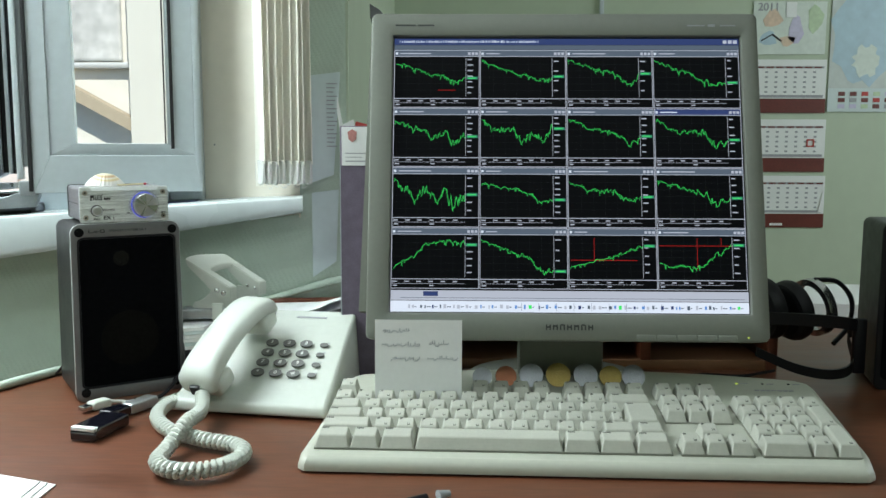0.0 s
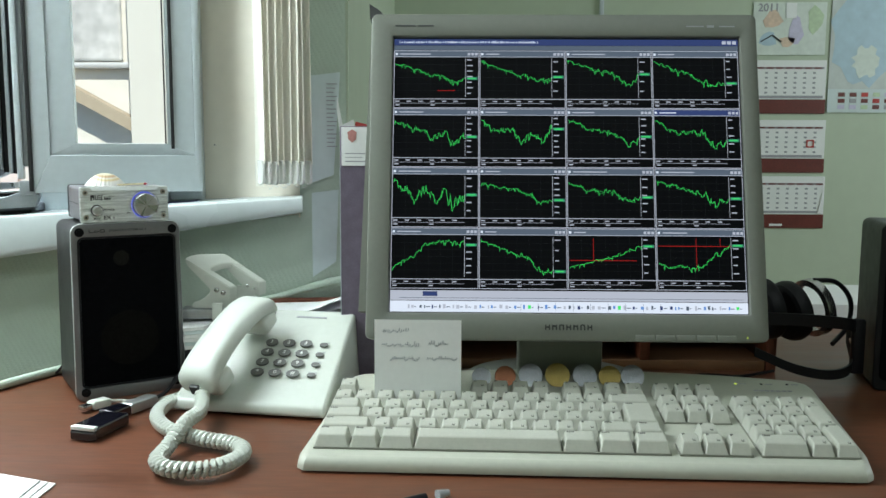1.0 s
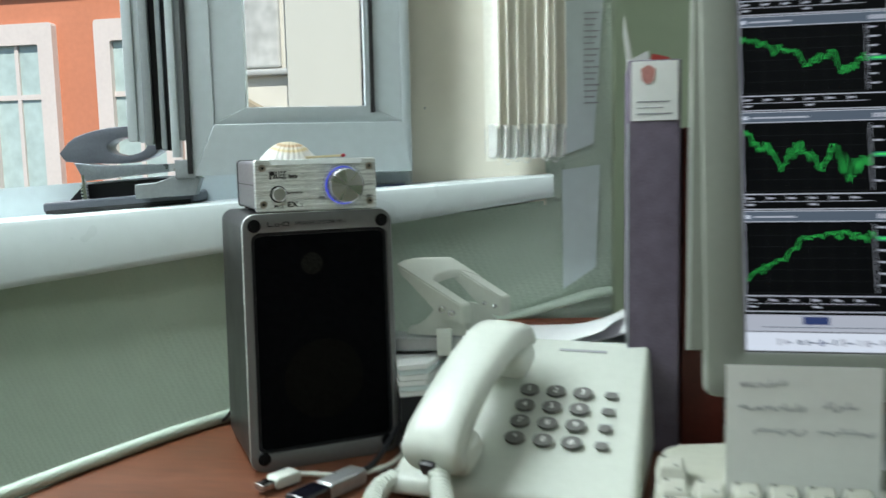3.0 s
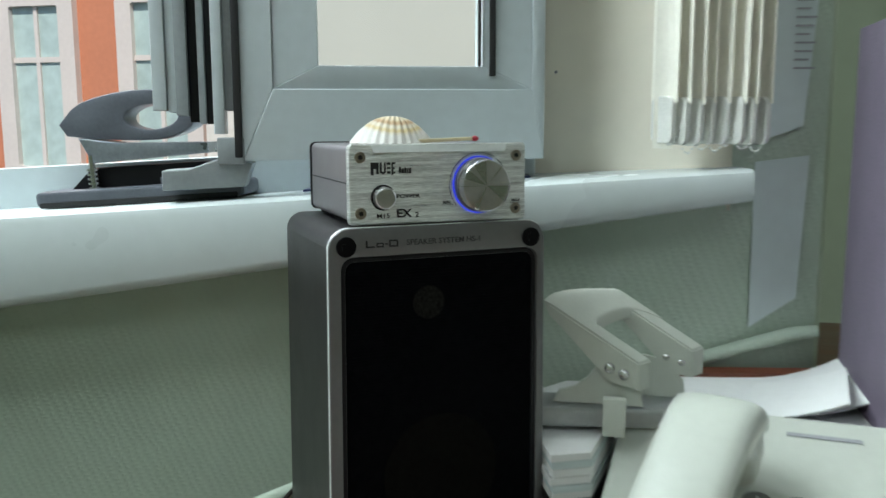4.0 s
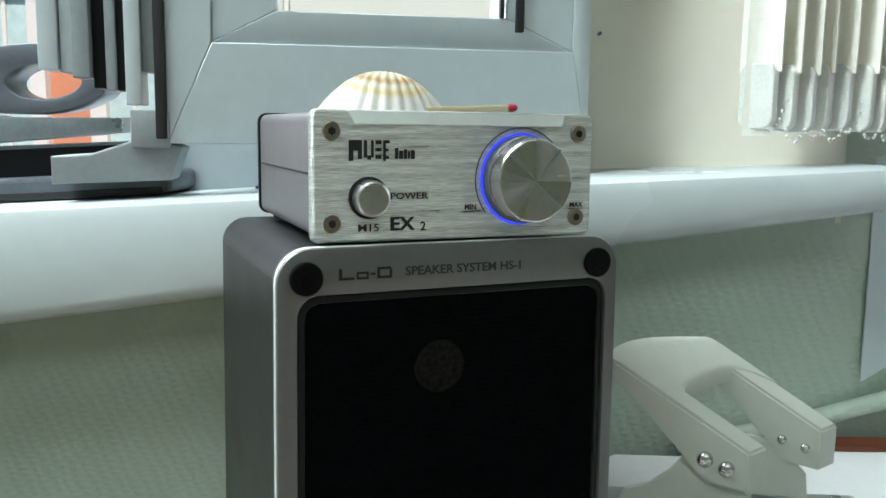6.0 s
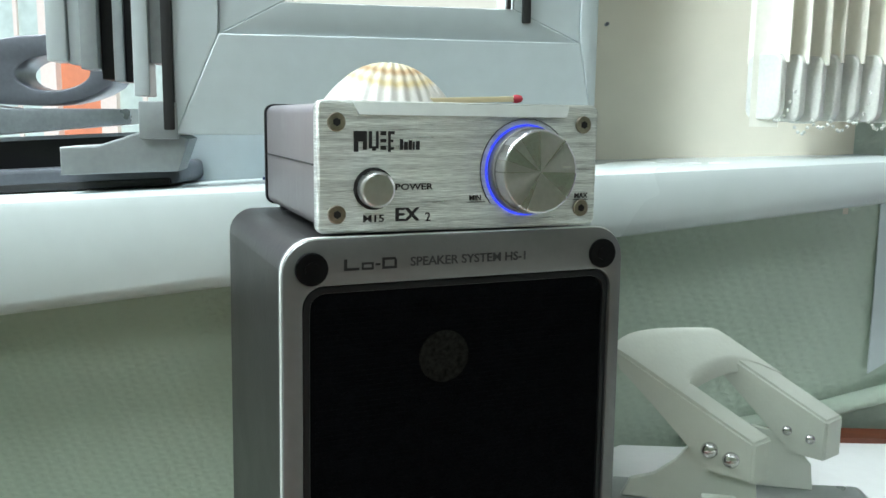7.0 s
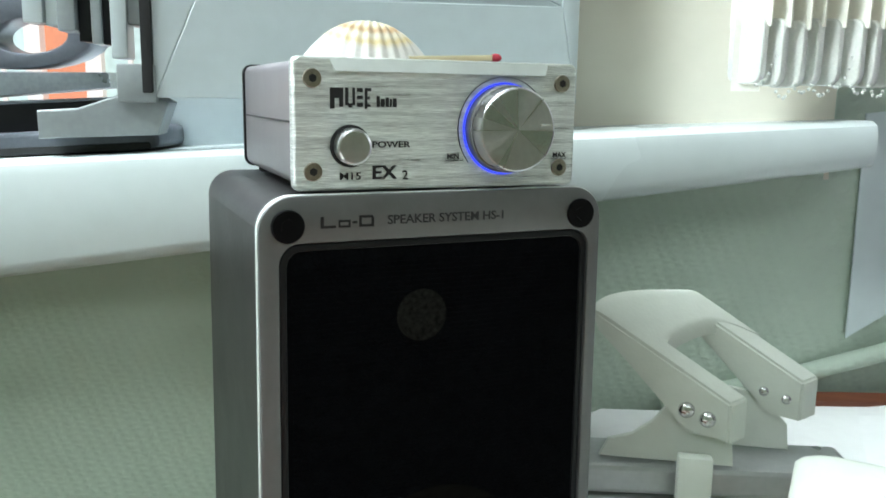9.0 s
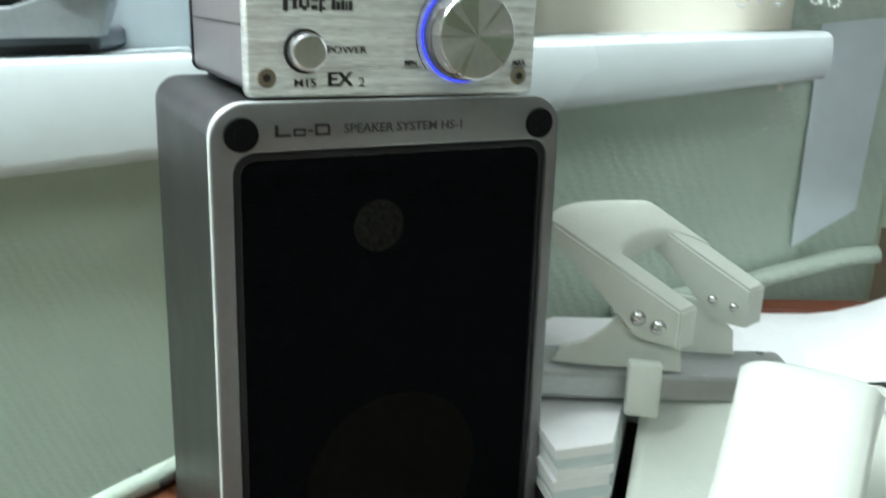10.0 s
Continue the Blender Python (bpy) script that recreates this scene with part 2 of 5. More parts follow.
def cyl_bm(r, depth, seg=32, r2=None, bevel=0.0):
    """A cylinder along y, from y = 0 to depth."""
    bm = bmesh.new()
    bmesh.ops.create_cone(bm, cap_ends=True, segments=seg, radius1=r, radius2=r if r2 is None else r2, depth=depth)
    bmesh.ops.transform(bm, matrix=pose(0, depth / 2, 0, -90, 0, 0), verts=bm.verts[:])
    if bevel:
        es = [e for e in bm.edges if len(e.link_faces) == 2 and max(len(f.verts) for f in e.link_faces) > 4]
        bmesh.ops.bevel(bm, geom=es, offset=bevel, segments=2, affect="EDGES", profile=0.5)
    return bm


def tube_bm(pts, r, seg=8, closed=False):
    bm = bmesh.new()
    pts = [Vector(p) for p in pts]
    rings = []
    up = Vector((0, 0, 1))
    for i, p in enumerate(pts):
        a, b = pts[max(i - 1, 0)], pts[min(i + 1, len(pts) - 1)]
        d = (b - a).normalized()
        s = d.cross(up)
        if s.length < 1e-4:
            s = d.cross(Vector((1, 0, 0)))
        s.normalize()
        w = s.cross(d)
        rr = r(i / (len(pts) - 1)) if callable(r) else r
        rings.append([bm.verts.new(p + rr * (math.cos(2 * math.pi * k / seg) * s + math.sin(2 * math.pi * k / seg) * w)) for k in range(seg)])
    for a, b in zip(rings, rings[1:]):
        for k in range(seg):
            bm.faces.new((a[k], a[(k + 1) % seg], b[(k + 1) % seg], b[k]))
    bm.faces.new(rings[0][::-1])
    bm.faces.new(rings[-1])
    bmesh.ops.recalc_face_normals(bm, faces=bm.faces[:])
    return bm


def smooth_path(pts, n=12):
    """Catmull-Rom through the points."""
    P = [Vector(p) for p in pts]
    P = [2 * P[0] - P[1]] + P + [2 * P[-1] - P[-2]]
    out = []
    for i in range(1, len(P) - 2):
        for k in range(n):
            t = k / n
            a, b, c, d = P[i - 1], P[i], P[i + 1], P[i + 2]
            out.append(0.5 * (2 * b + (c - a) * t + (2 * a - 5 * b + 4 * c - d) * t * t + (3 * b - a - 3 * c + d) * t ** 3))
    out.append(P[-2])
    return out


def merged(*items):
    """One bmesh of several: (bmesh, material number) or a bmesh alone."""
    out = bmesh.new()
    for it in items:
        bm, k = it if isinstance(it, tuple) else (it, 0)
        for f in bm.faces:
            f.material_index = k
        me = bpy.data.meshes.new("tmp")
        bm.to_mesh(me)
        out.from_mesh(me)
        bm.free()
        bpy.data.meshes.remove(me)
    return out


def moved(bm, m):
    bmesh.ops.transform(bm, matrix=m, verts=bm.verts[:])
    return bm


def link(name, bm, mats, smooth=True):
    me = bpy.data.meshes.new(name)
    if smooth:
        for f in bm.faces:
            f.smooth = True
        for e in bm.edges:
            if len(e.link_faces) == 2:
                turn = e.calc_face_angle(0)
                big, small = sorted((f.calc_area() for f in e.link_faces), reverse=True)
                if turn > radians(38) or (turn > radians(4) and big > 30 * small):
                    e.smooth = False
    bm.to_mesh(me)
    bm.free()
    for m in mats if isinstance(mats, (list, tuple)) else [mats]:
        me.materials.append(m)
    return new(name, me)


def part(name, bm, material, parent, label="", m=None, smooth=True):
    if m is not None:
        moved(bm, m)
    ob = link(name, bm, material, smooth)
    ob.parent = parent
    return tagged(ob, label)


def thing(name, m, label, category, group="", kind=""):
    ob = new(name)
    ob.empty_display_size = 0.02
    ob.matrix_world = m
    return tagged(ob, label, category, group, kind)


def single(name, bm, material, label, category, m=None, group="", kind="", smooth=True):
    ob = link(name, bm, material, smooth)
    if m is not None:
        ob.matrix_world = m
    return tagged(ob, label, category, group, kind)


def text_bm(body, size, depth=0.0002, align="CENTER"):
    """Letters in the x, z plane, facing -y."""
    cu = bpy.data.curves.new("letters", "FONT")
    cu.body, cu.size, cu.extrude, cu.align_x, cu.align_y = body, 1.0, depth / size, align, "CENTER"
    cu.resolution_u, cu.offset = 3, 0.012
    ob = bpy.data.objects.new("letters", cu)
    scene.collection.objects.link(ob)
    dg = bpy.context.evaluated_depsgraph_get()
    me = bpy.data.meshes.new_from_object(ob.evaluated_get(dg))
    bm = bmesh.new()
    bm.from_mesh(me)
    bpy.data.objects.remove(ob)
    bpy.data.curves.remove(cu)
    bpy.data.meshes.remove(me)
    return moved(bm, pose(0, 0, 0, 90, 0, 0) @ Matrix.Scale(size, 4))


def bars_bm(rows, y=0.0, thick=0.0002):
    """Flat bars (x0, x1, z0, z1) facing -y."""
    return merged(*[box_bm(a, b, y - thick, y, c, d) for a, b, c, d in rows])

# ---------------------------------------------------------------- the room
W = pose(-0.467, 0.2145, 0, 0, 0, 10)


def sill_top(a):
    return 0.1905 + 0.062 * a


def sill_low(a):
    return 0.157 + 0.146 * a


def slab_bm(pts_low, pts_high):
    """A solid between two outlines of the same count of points."""
    bm = bmesh.new()
    lo, hi = [bm.verts.new(p) for p in pts_low], [bm.verts.new(p) for p in pts_high]
    n = len(lo)
    bm.faces.new(lo[::-1])
    bm.faces.new(hi)
    for i in range(n):
        bm.faces.new((lo[i], lo[(i + 1) % n], hi[(i + 1) % n], hi[i]))
    bmesh.ops.recalc_face_normals(bm, faces=bm.faces[:])
    return bm


def window_wall():
    a0, aL, aR, a1, b = -1.0, -0.72, 0.052, 0.228, 0.12
    low = slab_bm([(a0, 0, -0.75), (a1, 0, -0.75), (a1, b, -0.75), (a0, b, -0.75)],
                  [(a0, 0, 0.03), (a1, 0, 0.185), (a1, b, 0.185), (a0, b, 0.03)])
    aS = 0.172
    right = slab_bm([(aS, 0, 0.174), (a1, 0, 0.185), (a1, b, 0.185), (aR + 0.006, b, 0.157), (aR + 0.006, 0.062, 0.157)],
                    [(aS, 0, 1.9), (a1, 0, 1.9), (a1, b, 1.9), (aR + 0.006, b, 1.9), (aR + 0.006, 0.062, 1.9)])
    skin = slab_bm([(aR, 0.058, 0.157), (aS - 0.001, -0.001, 0.174), (aS - 0.001, 0.0, 0.174), (aR + 0.006, 0.0615, 0.157), (aR + 0.006, b, 0.157), (aR, b, 0.157)],
                   [(aR, 0.058, 1.12), (aS - 0.001, -0.001, 1.12), (aS - 0.001, 0.0, 1.12), (aR + 0.006, 0.0615, 1.12), (aR + 0.006, b, 1.12), (aR, b, 1.12)])
    single("window_reveal", skin, REVEAL, "cream plastered splayed window reveal", "reveal", W, kind="structure", smooth=False)
    left = slab_bm([(a0, 0, 0.03), (aL, 0, 0.072), (aL, b, 0.072), (a0, b, 0.03)],
                   [(a0, 0, 1.9), (aL, 0, 1.9), (aL, b, 1.9), (a0, b, 1.9)])
    top = box_bm(aL, aR, 0, b, 1.12, 1.9)
    single("wall_window", merged(low, right, left, top), WALL, "pale green woven wallpaper wall round the window", "wall", W, kind="structure", smooth=False)


def window_sill():
    a0, a1 = -0.72, 0.174
    n = 12
    bm = bmesh.new()
    prof = []
    for i in range(n + 1):
        a = a0 + (a1 - a0) * i / n
        t, l = sill_top(a), sill_low(a)
        r = 0.006
        f = -0.036
        ring = [(0.0, l), (f + r * 0.6, l), (f + r * 0.2, l + r * 0.3), (f, l + r), (f, t - r), (f + r * 0.25, t - r * 0.3), (f + r, t), (0.0, t)]
        prof.append([bm.verts.new((a, y, z)) for y, z in ring])
    for p, q in zip(prof, prof[1:]):
        for k in range(8):
            bm.faces.new((p[k], p[(k + 1) % 8], q[(k + 1) % 8], q[k]))
    bm.faces.new(prof[0])
    bm.faces.new(prof[-1][::-1])
    bmesh.ops.recalc_face_normals(bm, faces=bm.faces[:])
    inner = slab_bm([(a0, 0, sill_top(a0) - 0.02), (0.160, 0, sill_top(0.16) - 0.02), (0.052, 0.13, sill_top(0.052) - 0.02), (a0, 0.13, sill_top(a0) - 0.02)],
                    [(a0, 0, sill_top(a0)), (0.160, 0, sill_top(0.16)), (0.052, 0.13, sill_top(0.052)), (a0, 0.13, sill_top(a0))])
    single("window_sill", merged(bm, inner), SILL, "glossy white plastic window sill with a rounded nose", "window sill", W, kind="structure")
    fr = merged(box_bm(0.012, 0.052, 0.03, 0.075, sill_top(0.03), 1.12, 0.003), box_bm(-0.72, -0.68, 0.03, 0.075, sill_top(-0.7), 1.12, 0.003),
                box_bm(-0.68, 0.012, 0.03, 0.075, 1.08, 1.12, 0.003))
    low = slab_bm([(-0.68, 0.03, sill_top(-0.68)), (0.012, 0.03, sill_top(0.012)), (0.012, 0.075, sill_top(0.012)), (-0.68, 0.075, sill_top(-0.68))],
                  [(-0.68, 0.03, sill_top(-0.68) + 0.03), (0.012, 0.03, sill_top(0.012) + 0.024), (0.012, 0.075, sill_top(0.012) + 0.024), (-0.68, 0.075, sill_top(-0.68) + 0.03)])
    w = thing("window_1", W, "white plastic window frame standing in the wall", "window", kind="structure")
    part("window_frame", merged(fr, low), PVC, w)


def open_sash():
    """The casement that stands open into the room, hinged beside the blind."""
    s = thing("window_sash", pose(-0.592, 0.168, 0.206, 0, 0, 19.3), "white plastic casement with a glass pane, standing ajar", "window")
    H, Wd = 0.9, 0.189
    g0, g1, gz = 0.049, 0.150, 0.057
    e, er, bz, X0 = 0.019, 0.008, 0.043, 0.003
    part("stile", merged(prism_bm([(X0, 0), (X0 + e, bz), (X0 + e, H), (X0, H)], 0, 0.035, 0.0006), prism_bm([(X0 + e, bz), (g0, gz), (g0, H), (X0 + e, H)], 0.0016, 0.030, 0.0005)), PVC, s)
    part("stile", merged(prism_bm([(Wd, 0), (Wd, H), (Wd - er, H), (Wd - er, bz)], 0, 0.035, 0.0006), prism_bm([(Wd - er, bz), (Wd - er, H), (g1, H), (g1, gz)], 0.0016, 0.030, 0.0005)), PVC, s)
    part("rail", merged(prism_bm([(X0, 0), (Wd, 0), (Wd - er, bz), (X0 + e, bz)], 0, 0.035, 0.0006), prism_bm([(X0 + e, bz), (Wd - er, bz), (g1, gz), (g0, gz)], 0.0016, 0.030, 0.0005)), PVC, s)
    part("gasket", merged(box_bm(g1 + 0.0040, g1 + 0.0078, -0.0004, 0.002, gz - 0.006, H, 0.0004), box_bm(g1 - 0.003, g1 - 0.0012, 0.0005, 0.004, gz, H)), RUBBER, s, "black rubber gasket")
    pane = part("pane", box_bm(g0 - 0.002, g1 + 0.002, 0.014, 0.018, gz - 0.003, H), CLEAR, s, "clear glass pane")
    pane.visible_shadow = False
    # profile of the free edge: rubber, channels and lips, each set back a little
    cols = [(-0.0045, 0.0, -0.002, 0.002, RUBBER, "gasket"), (-0.0100, -0.0045, 0.003, 0.03, GREYP, "channel"), (-0.0165, -0.0100, 0.0, 0.016, PVC, "lip"),
            (-0.0215, -0.0165, 0.009, 0.022, DARKP, "seal"), (-0.0255, -0.0215, 0.006, 0.022, GREYP, "lip"), (-0.0315, -0.0255, 0.010, 0.023, DARKP, "seal"),
            (-0.0385, -0.0315, 0.004, 0.027, GREYP, "lip"), (-0.0435, -0.0385, 0.006, 0.029, PVC, "edge_strip"), (-0.0520, -0.0440, 0.004, 0.030, PVC, "edge_strip")]
    for x0, x1, y0, zb, m, nm in cols:
        part(nm, box_bm(x0 + X0, x1 + X0, y0, y0 + 0.016, zb, H, 0.0006), m, s)
    part("lock_plate", box_bm(-0.0235, -0.0185, 0.0045, 0.008, 0.23, 0.34, 0.0006), mat("yellow_lock_label", (0.45, 0.38, 0.06), 0.5), s, "yellow lock plate")
    part("corner_bracket", merged(prism_bm([(-0.046, -0.018), (-0.046, -0.006), (-0.03, -0.005), (-0.004, 0.004), (0.008, -0.002), (0.003, -0.016)], 0.004, 0.03, 0.001), box_bm(-0.012, 0.004, -0.001, 0.01, -0.002, 0.014, 0.001)), GREYP, s, "grey metal corner bracket")


PLAN = [(-1.5, -2.5), (3.1, -2.5), (3.1, 2.72), (-0.48, 2.72), (-0.30, 0.36), (-1.5, 0.145)]


def shell_of_room():
    single("floor", slab_bm([(x, y, -0.85) for x, y in PLAN], [(x, y, -0.75) for x, y in PLAN]), FLOOR, "brown linoleum floor", "floor", kind="structure", smooth=False)
    single("ceiling", slab_bm([(x, y, 1.9) for x, y in PLAN], [(x, y, 2.0) for x, y in PLAN]), CEIL, "white ceiling", "ceiling", kind="structure", smooth=False)
    single("wall_far", box_bm(-0.5, 3.0, 2.6, 2.72, -0.75, 1.9), FAR_WALL, "pale green painted far wall", "wall", kind="structure", smooth=False)
    single("wall_return", slab_bm([(-0.2460, 0.2575, -0.75), (-0.2395, 0.2562, -0.75), (-0.36, 2.6, -0.75), (-0.48, 2.6, -0.75)], [(-0.2460, 0.2575, 1.9), (-0.2395, 0.2562, 1.9), (-0.36, 2.6, 1.9), (-0.48, 2.6, 1.9)]),
           FAR_WALL, "pale green wall running back beside the window bay", "wall", kind="structure", smooth=False)
    single("wall_right", box_bm(3.0, 3.1, -2.4, 2.72, -0.75, 1.9), FAR_WALL, "pale green painted wall", "wall", kind="structure", smooth=False)
    single("wall_rear", box_bm(-1.5, 3.0, -2.5, -2.4, -0.75, 1.9), FAR_WALL, "pale green painted wall", "wall", kind="structure", smooth=False)
    single("wall_left", box_bm(-1.5, -1.4, -2.4, 0.16, -0.75, 1.9), FAR_WALL, "pale green painted wall", "wall", kind="structure", smooth=False)
    single("trim", box_bm(0.435, 0.452, 2.585, 2.6, 0.2, 1.9, 0.003), PVC, "white cable trunking on the far wall", "trunking", kind="structure")


window_wall()
window_sill()
open_sash()
shell_of_room()

# ---------------------------------------------------------------- outside


def facing_house():
    OR = mat("orange_render", (0.52, 0.20, 0.11), 0.85, 0, 0.08, 2, 0.3, 20)
    WH = mat("white_stucco", (0.60, 0.56, 0.52), 0.8, 0, 0.05, 3)
    GL = mat("far_window_glass", (0.40, 0.52, 0.50), 0.45, 0, 0.2, 1)
    BR = mat("brown_downpipe", (0.10, 0.05, 0.035), 0.5)
    h = thing("house", pose(-3.62, 7.0, 0, 0, 0, 0), "orange rendered town house with white window surrounds", "house")
    part("wall", box_bm(-6.5, 0.0, 0, 0.4, -6, 7), OR, h, smooth=False)
    part("cornice", merged(*[box_bm(-6.5, 0.0, -0.10, 0, z, z + 0.14, 0.02) for z in (-1.0, 1.85, -3.7)]), mat("orange_cornice", (0.42, 0.14, 0.07), 0.85), h)
    for i in range(5):
        for zz in (-0.15, 2.7):
            x = -0.95 - 1.28 * i
            wdw = part("window", ring_bm(round_rect(x - 0.42, x + 0.42, zz - 0.2, zz + 1.7, 0.03, 2), round_rect(x - 0.26, x + 0.26, zz, zz + 1.5, 0.02, 2), -0.08, 0.02), WH, h, smooth=False)
            part("pane", box_bm(x - 0.26, x + 0.26, -0.02, -0.006, zz, zz + 1.5), GL, wdw, smooth=False)
            part("sash_bar", merged(box_bm(x - 0.02, x + 0.02, -0.045, -0.021, zz, zz + 1.5), box_bm(x - 0.26, x + 0.26, -0.044, -0.0205, zz + 0.98, zz + 1.03)), WH, wdw, smooth=False)
    part("downpipe", moved(cyl_bm(0.07, 13, 12), pose(-0.28, -0.12, -6, 90, 0, 0)), BR, h)
    ac = part("air_conditioner", box_bm(-2.0, -1.45, -0.35, -0.02, -0.72, -0.36, 0.03), WH, h, "white air conditioner box")
    part("fan_grille", cyl_bm(0.13, 0.02, 24), GREYP, ac, m=pose(-1.8, -0.372, -0.54))
    w = thing("house", pose(-3.15, 6.2, 0, 0, 0, 0), "pale stucco house with a sloping light roof", "house")
    part("wall", box_bm(-0.45, 3.4, -0.28, 0.4, -6, 8), mat("pale_stucco", (0.66, 0.64, 0.58), 0.85, 0, 0.1, 2, 0.2, 20), w, smooth=False)
    part("roof_edge", slab_bm([(-0.15, -0.45, 0.74), (0.536, -0.45, 0.37), (0.536, -0.3, 0.37), (-0.15, -0.3, 0.74)], [(-0.15, -0.45, 0.84), (0.536, -0.45, 0.47), (0.536, -0.3, 0.47), (-0.15, -0.3, 0.84)]), mat("tan_roof_edge", (0.38, 0.32, 0.23), 0.6), w, smooth=False)
    part("wing", box_bm(0.54, 3.4, -0.5, -0.281, -6, 8), mat("white_gable", (0.58, 0.57, 0.51), 0.85, 0, 0.04, 2), w, smooth=False)
    part("gutter", box_bm(-0.4, 0.53, -0.36, -0.282, 0.86, 0.91, 0.02), mat("pale_gutter", (0.45, 0.46, 0.45), 0.6), w)
    part("bay", box_bm(-0.4, 0.42, -0.33, -0.28, 0.92, 4.0, 0.02), mat("weathered_stucco", (0.52, 0.52, 0.50), 0.85, 0, 0.35, 1.1), w, smooth=False)
    single("ground", box_bm(-400, 400, -400, 400, -6.2, -6.0), mat("asphalt_ground", (0.06, 0.06, 0.06), 0.9, 0, 0.2, 1), "grey asphalt street ground", "ground", kind="structure", smooth=False)


facing_house()

# ---------------------------------------------------------------- desk and what stands behind


def desk():
    d = thing("desk", pose(0, 0, 0), "red-brown mahogany laminate office desk", "desk")
    top = slab_bm([(-0.80, -0.62, -0.03), (0.95, -0.62, -0.03), (0.95, 0.72, -0.03), (-0.19, 0.72, -0.03), (-0.215, 0.255, -0.03), (-0.545, 0.199, -0.03), (-0.60, 0.08, -0.03)],
                  [(-0.80, -0.62, 0), (0.95, -0.62, 0), (0.95, 0.72, 0), (-0.19, 0.72, 0), (-0.215, 0.255, 0), (-0.545, 0.199, 0), (-0.60, 0.08, 0)])
    part("tabletop", top, DESK, d, smooth=False)
    for x, y in ((-0.73, -0.55), (0.85, -0.55), (0.85, 0.6)):
        part("leg", box_bm(x - 0.03, x + 0.03, y - 0.03, y + 0.03, -0.75, -0.03, 0.003), WOOD, d)


def riser():
    r = thing("desk_shelf", pose(0, 0, 0), "low red-brown wooden shelf unit with open compartments behind the monitor", "shelf")
    y0, y1 = 0.19, 0.33
    part("top_board", box_bm(-0.185, 0.27, y0, y1, 0.070, 0.084, 0.001), WOOD, r)
    part("bottom_board", box_bm(-0.172, 0.257, y0 + 0.001, y1, 0.0, 0.012, 0.001), WOODL, r)
    for x in (-0.185, 0.045, 0.11, 0.258):
        part("upright", box_bm(x, x + 0.012, y0 + 0.0005, y1, 0.012 if x > -0.18 and x < 0.25 else 0.0, 0.0695, 0.001), WOOD, r)
    # the compartments' inner shade is put into this board's near-black colour
    part("back_board_shade", box_bm(-0.172, 0.257, y1 - 0.006, y1 - 0.001, 0.0125, 0.0695), DARKP, r)


FAR_PILE = [(0.40, 0.515), (0.74, 0.490), (0.80, 0.70), (0.46, 0.71)]


def papers():
    g = [(-0.394, 0.084), (-0.3750, 0.0925), (-0.3640, 0.1545), (-0.212, 0.132), (-0.205, 0.236), (-0.395, 0.208), (-0.424, 0.168)]

    def pile(name, z0, z1, m, dx, dy, label, cat):
        single(name, slab_bm([(x + dx, y + dy, z0) for x, y in g], [(x + dx, y + dy, z1) for x, y in g]), m, label, cat, smooth=False)
    pile("document_tray", 0, 0.045, DARKP, 0, 0, "black plastic document tray beside the loudspeaker", "tray")
    for k in range(6):
        pile("paper", 0.0452 + 0.004 * k, 0.0488 + 0.004 * k, PAPER if k % 3 != 1 else PAPERB, 0.0007 * math.sin(k * 2.3), 0.0006 * math.cos(k * 1.7), "white printed paper lying on the tray", "paper")
    # two curled sheets on top
    for sx, sy, rot, up in ((-0.30, 0.185, -12, 0.022), (-0.27, 0.195, 9, 0.030)):
        bm = bmesh.new()
        n = 10
        vs = [[bm.verts.new((-0.06 + 0.12 * i / n, -0.035 + 0.07 * j / 4, 0.0005 + up * max(0, i / n - 0.45) ** 2 * 2.4)) for j in range(5)] for i in range(n + 1)]
        for i in range(n):
            for j in range(4):
                bm.faces.new((vs[i][j], vs[i + 1][j], vs[i + 1][j + 1], vs[i][j + 1]))
        r = bmesh.ops.extrude_face_region(bm, geom=bm.faces[:])
        bmesh.ops.translate(bm, vec=(0, 0, 0.0006), verts=[v for v in r["geom"] if isinstance(v, bmesh.types.BMVert)])
        bmesh.ops.recalc_face_normals(bm, faces=bm.faces[:])
        single("paper_sheet", bm, PAPER, "white printed sheet with a curled edge", "paper", pose(sx, sy, 0.0696 + (0.001 if rot > 0 else 0), 0, 0, rot))
    single("folder", slab_bm([(-0.345, 0.2175, 0.0), (-0.225, 0.2375, 0.0), (-0.222, 0.247, 0.0), (-0.345, 0.227, 0.0)], [(-0.345, 0.2175, 0.074), (-0.225, 0.2375, 0.074), (-0.222, 0.247, 0.0755), (-0.345, 0.227, 0.0755)]),
           WOOD, "red-brown cardboard folders piled at the wall", "folder", smooth=False)
    # far right papers on the desk
    single("paper_sheet", slab_bm([(x, y, 0.0005) for x, y in FAR_PILE], [(x, y, 0.022) for x, y in FAR_PILE]), PAPER,
           "white papers lying on the desk behind the headphones", "paper", smooth=False)
    # corner of a pile at the near left
    for k in range(3):
        single("paper_sheet", slab_bm([(-0.70, -0.40, 0.0005 + k * 0.0012), (-0.415 - 0.004 * k, -0.30, 0.0005 + k * 0.0012), (-0.413 - 0.006 * k, -0.170, 0.0005 + k * 0.0012), (-0.66, -0.085 - 0.004 * k, 0.0005 + k * 0.0012)],
                                      [(-0.70, -0.40, 0.0015 + k * 0.0012), (-0.415 - 0.004 * k, -0.30, 0.0015 + k * 0.0012), (-0.413 - 0.006 * k, -0.170, 0.0015 + k * 0.0012), (-0.66, -0.085 - 0.004 * k, 0.0015 + k * 0.0012)]),
               PAPER, "white printed papers on the desk edge", "paper", group="papers at the desk edge", smooth=False)


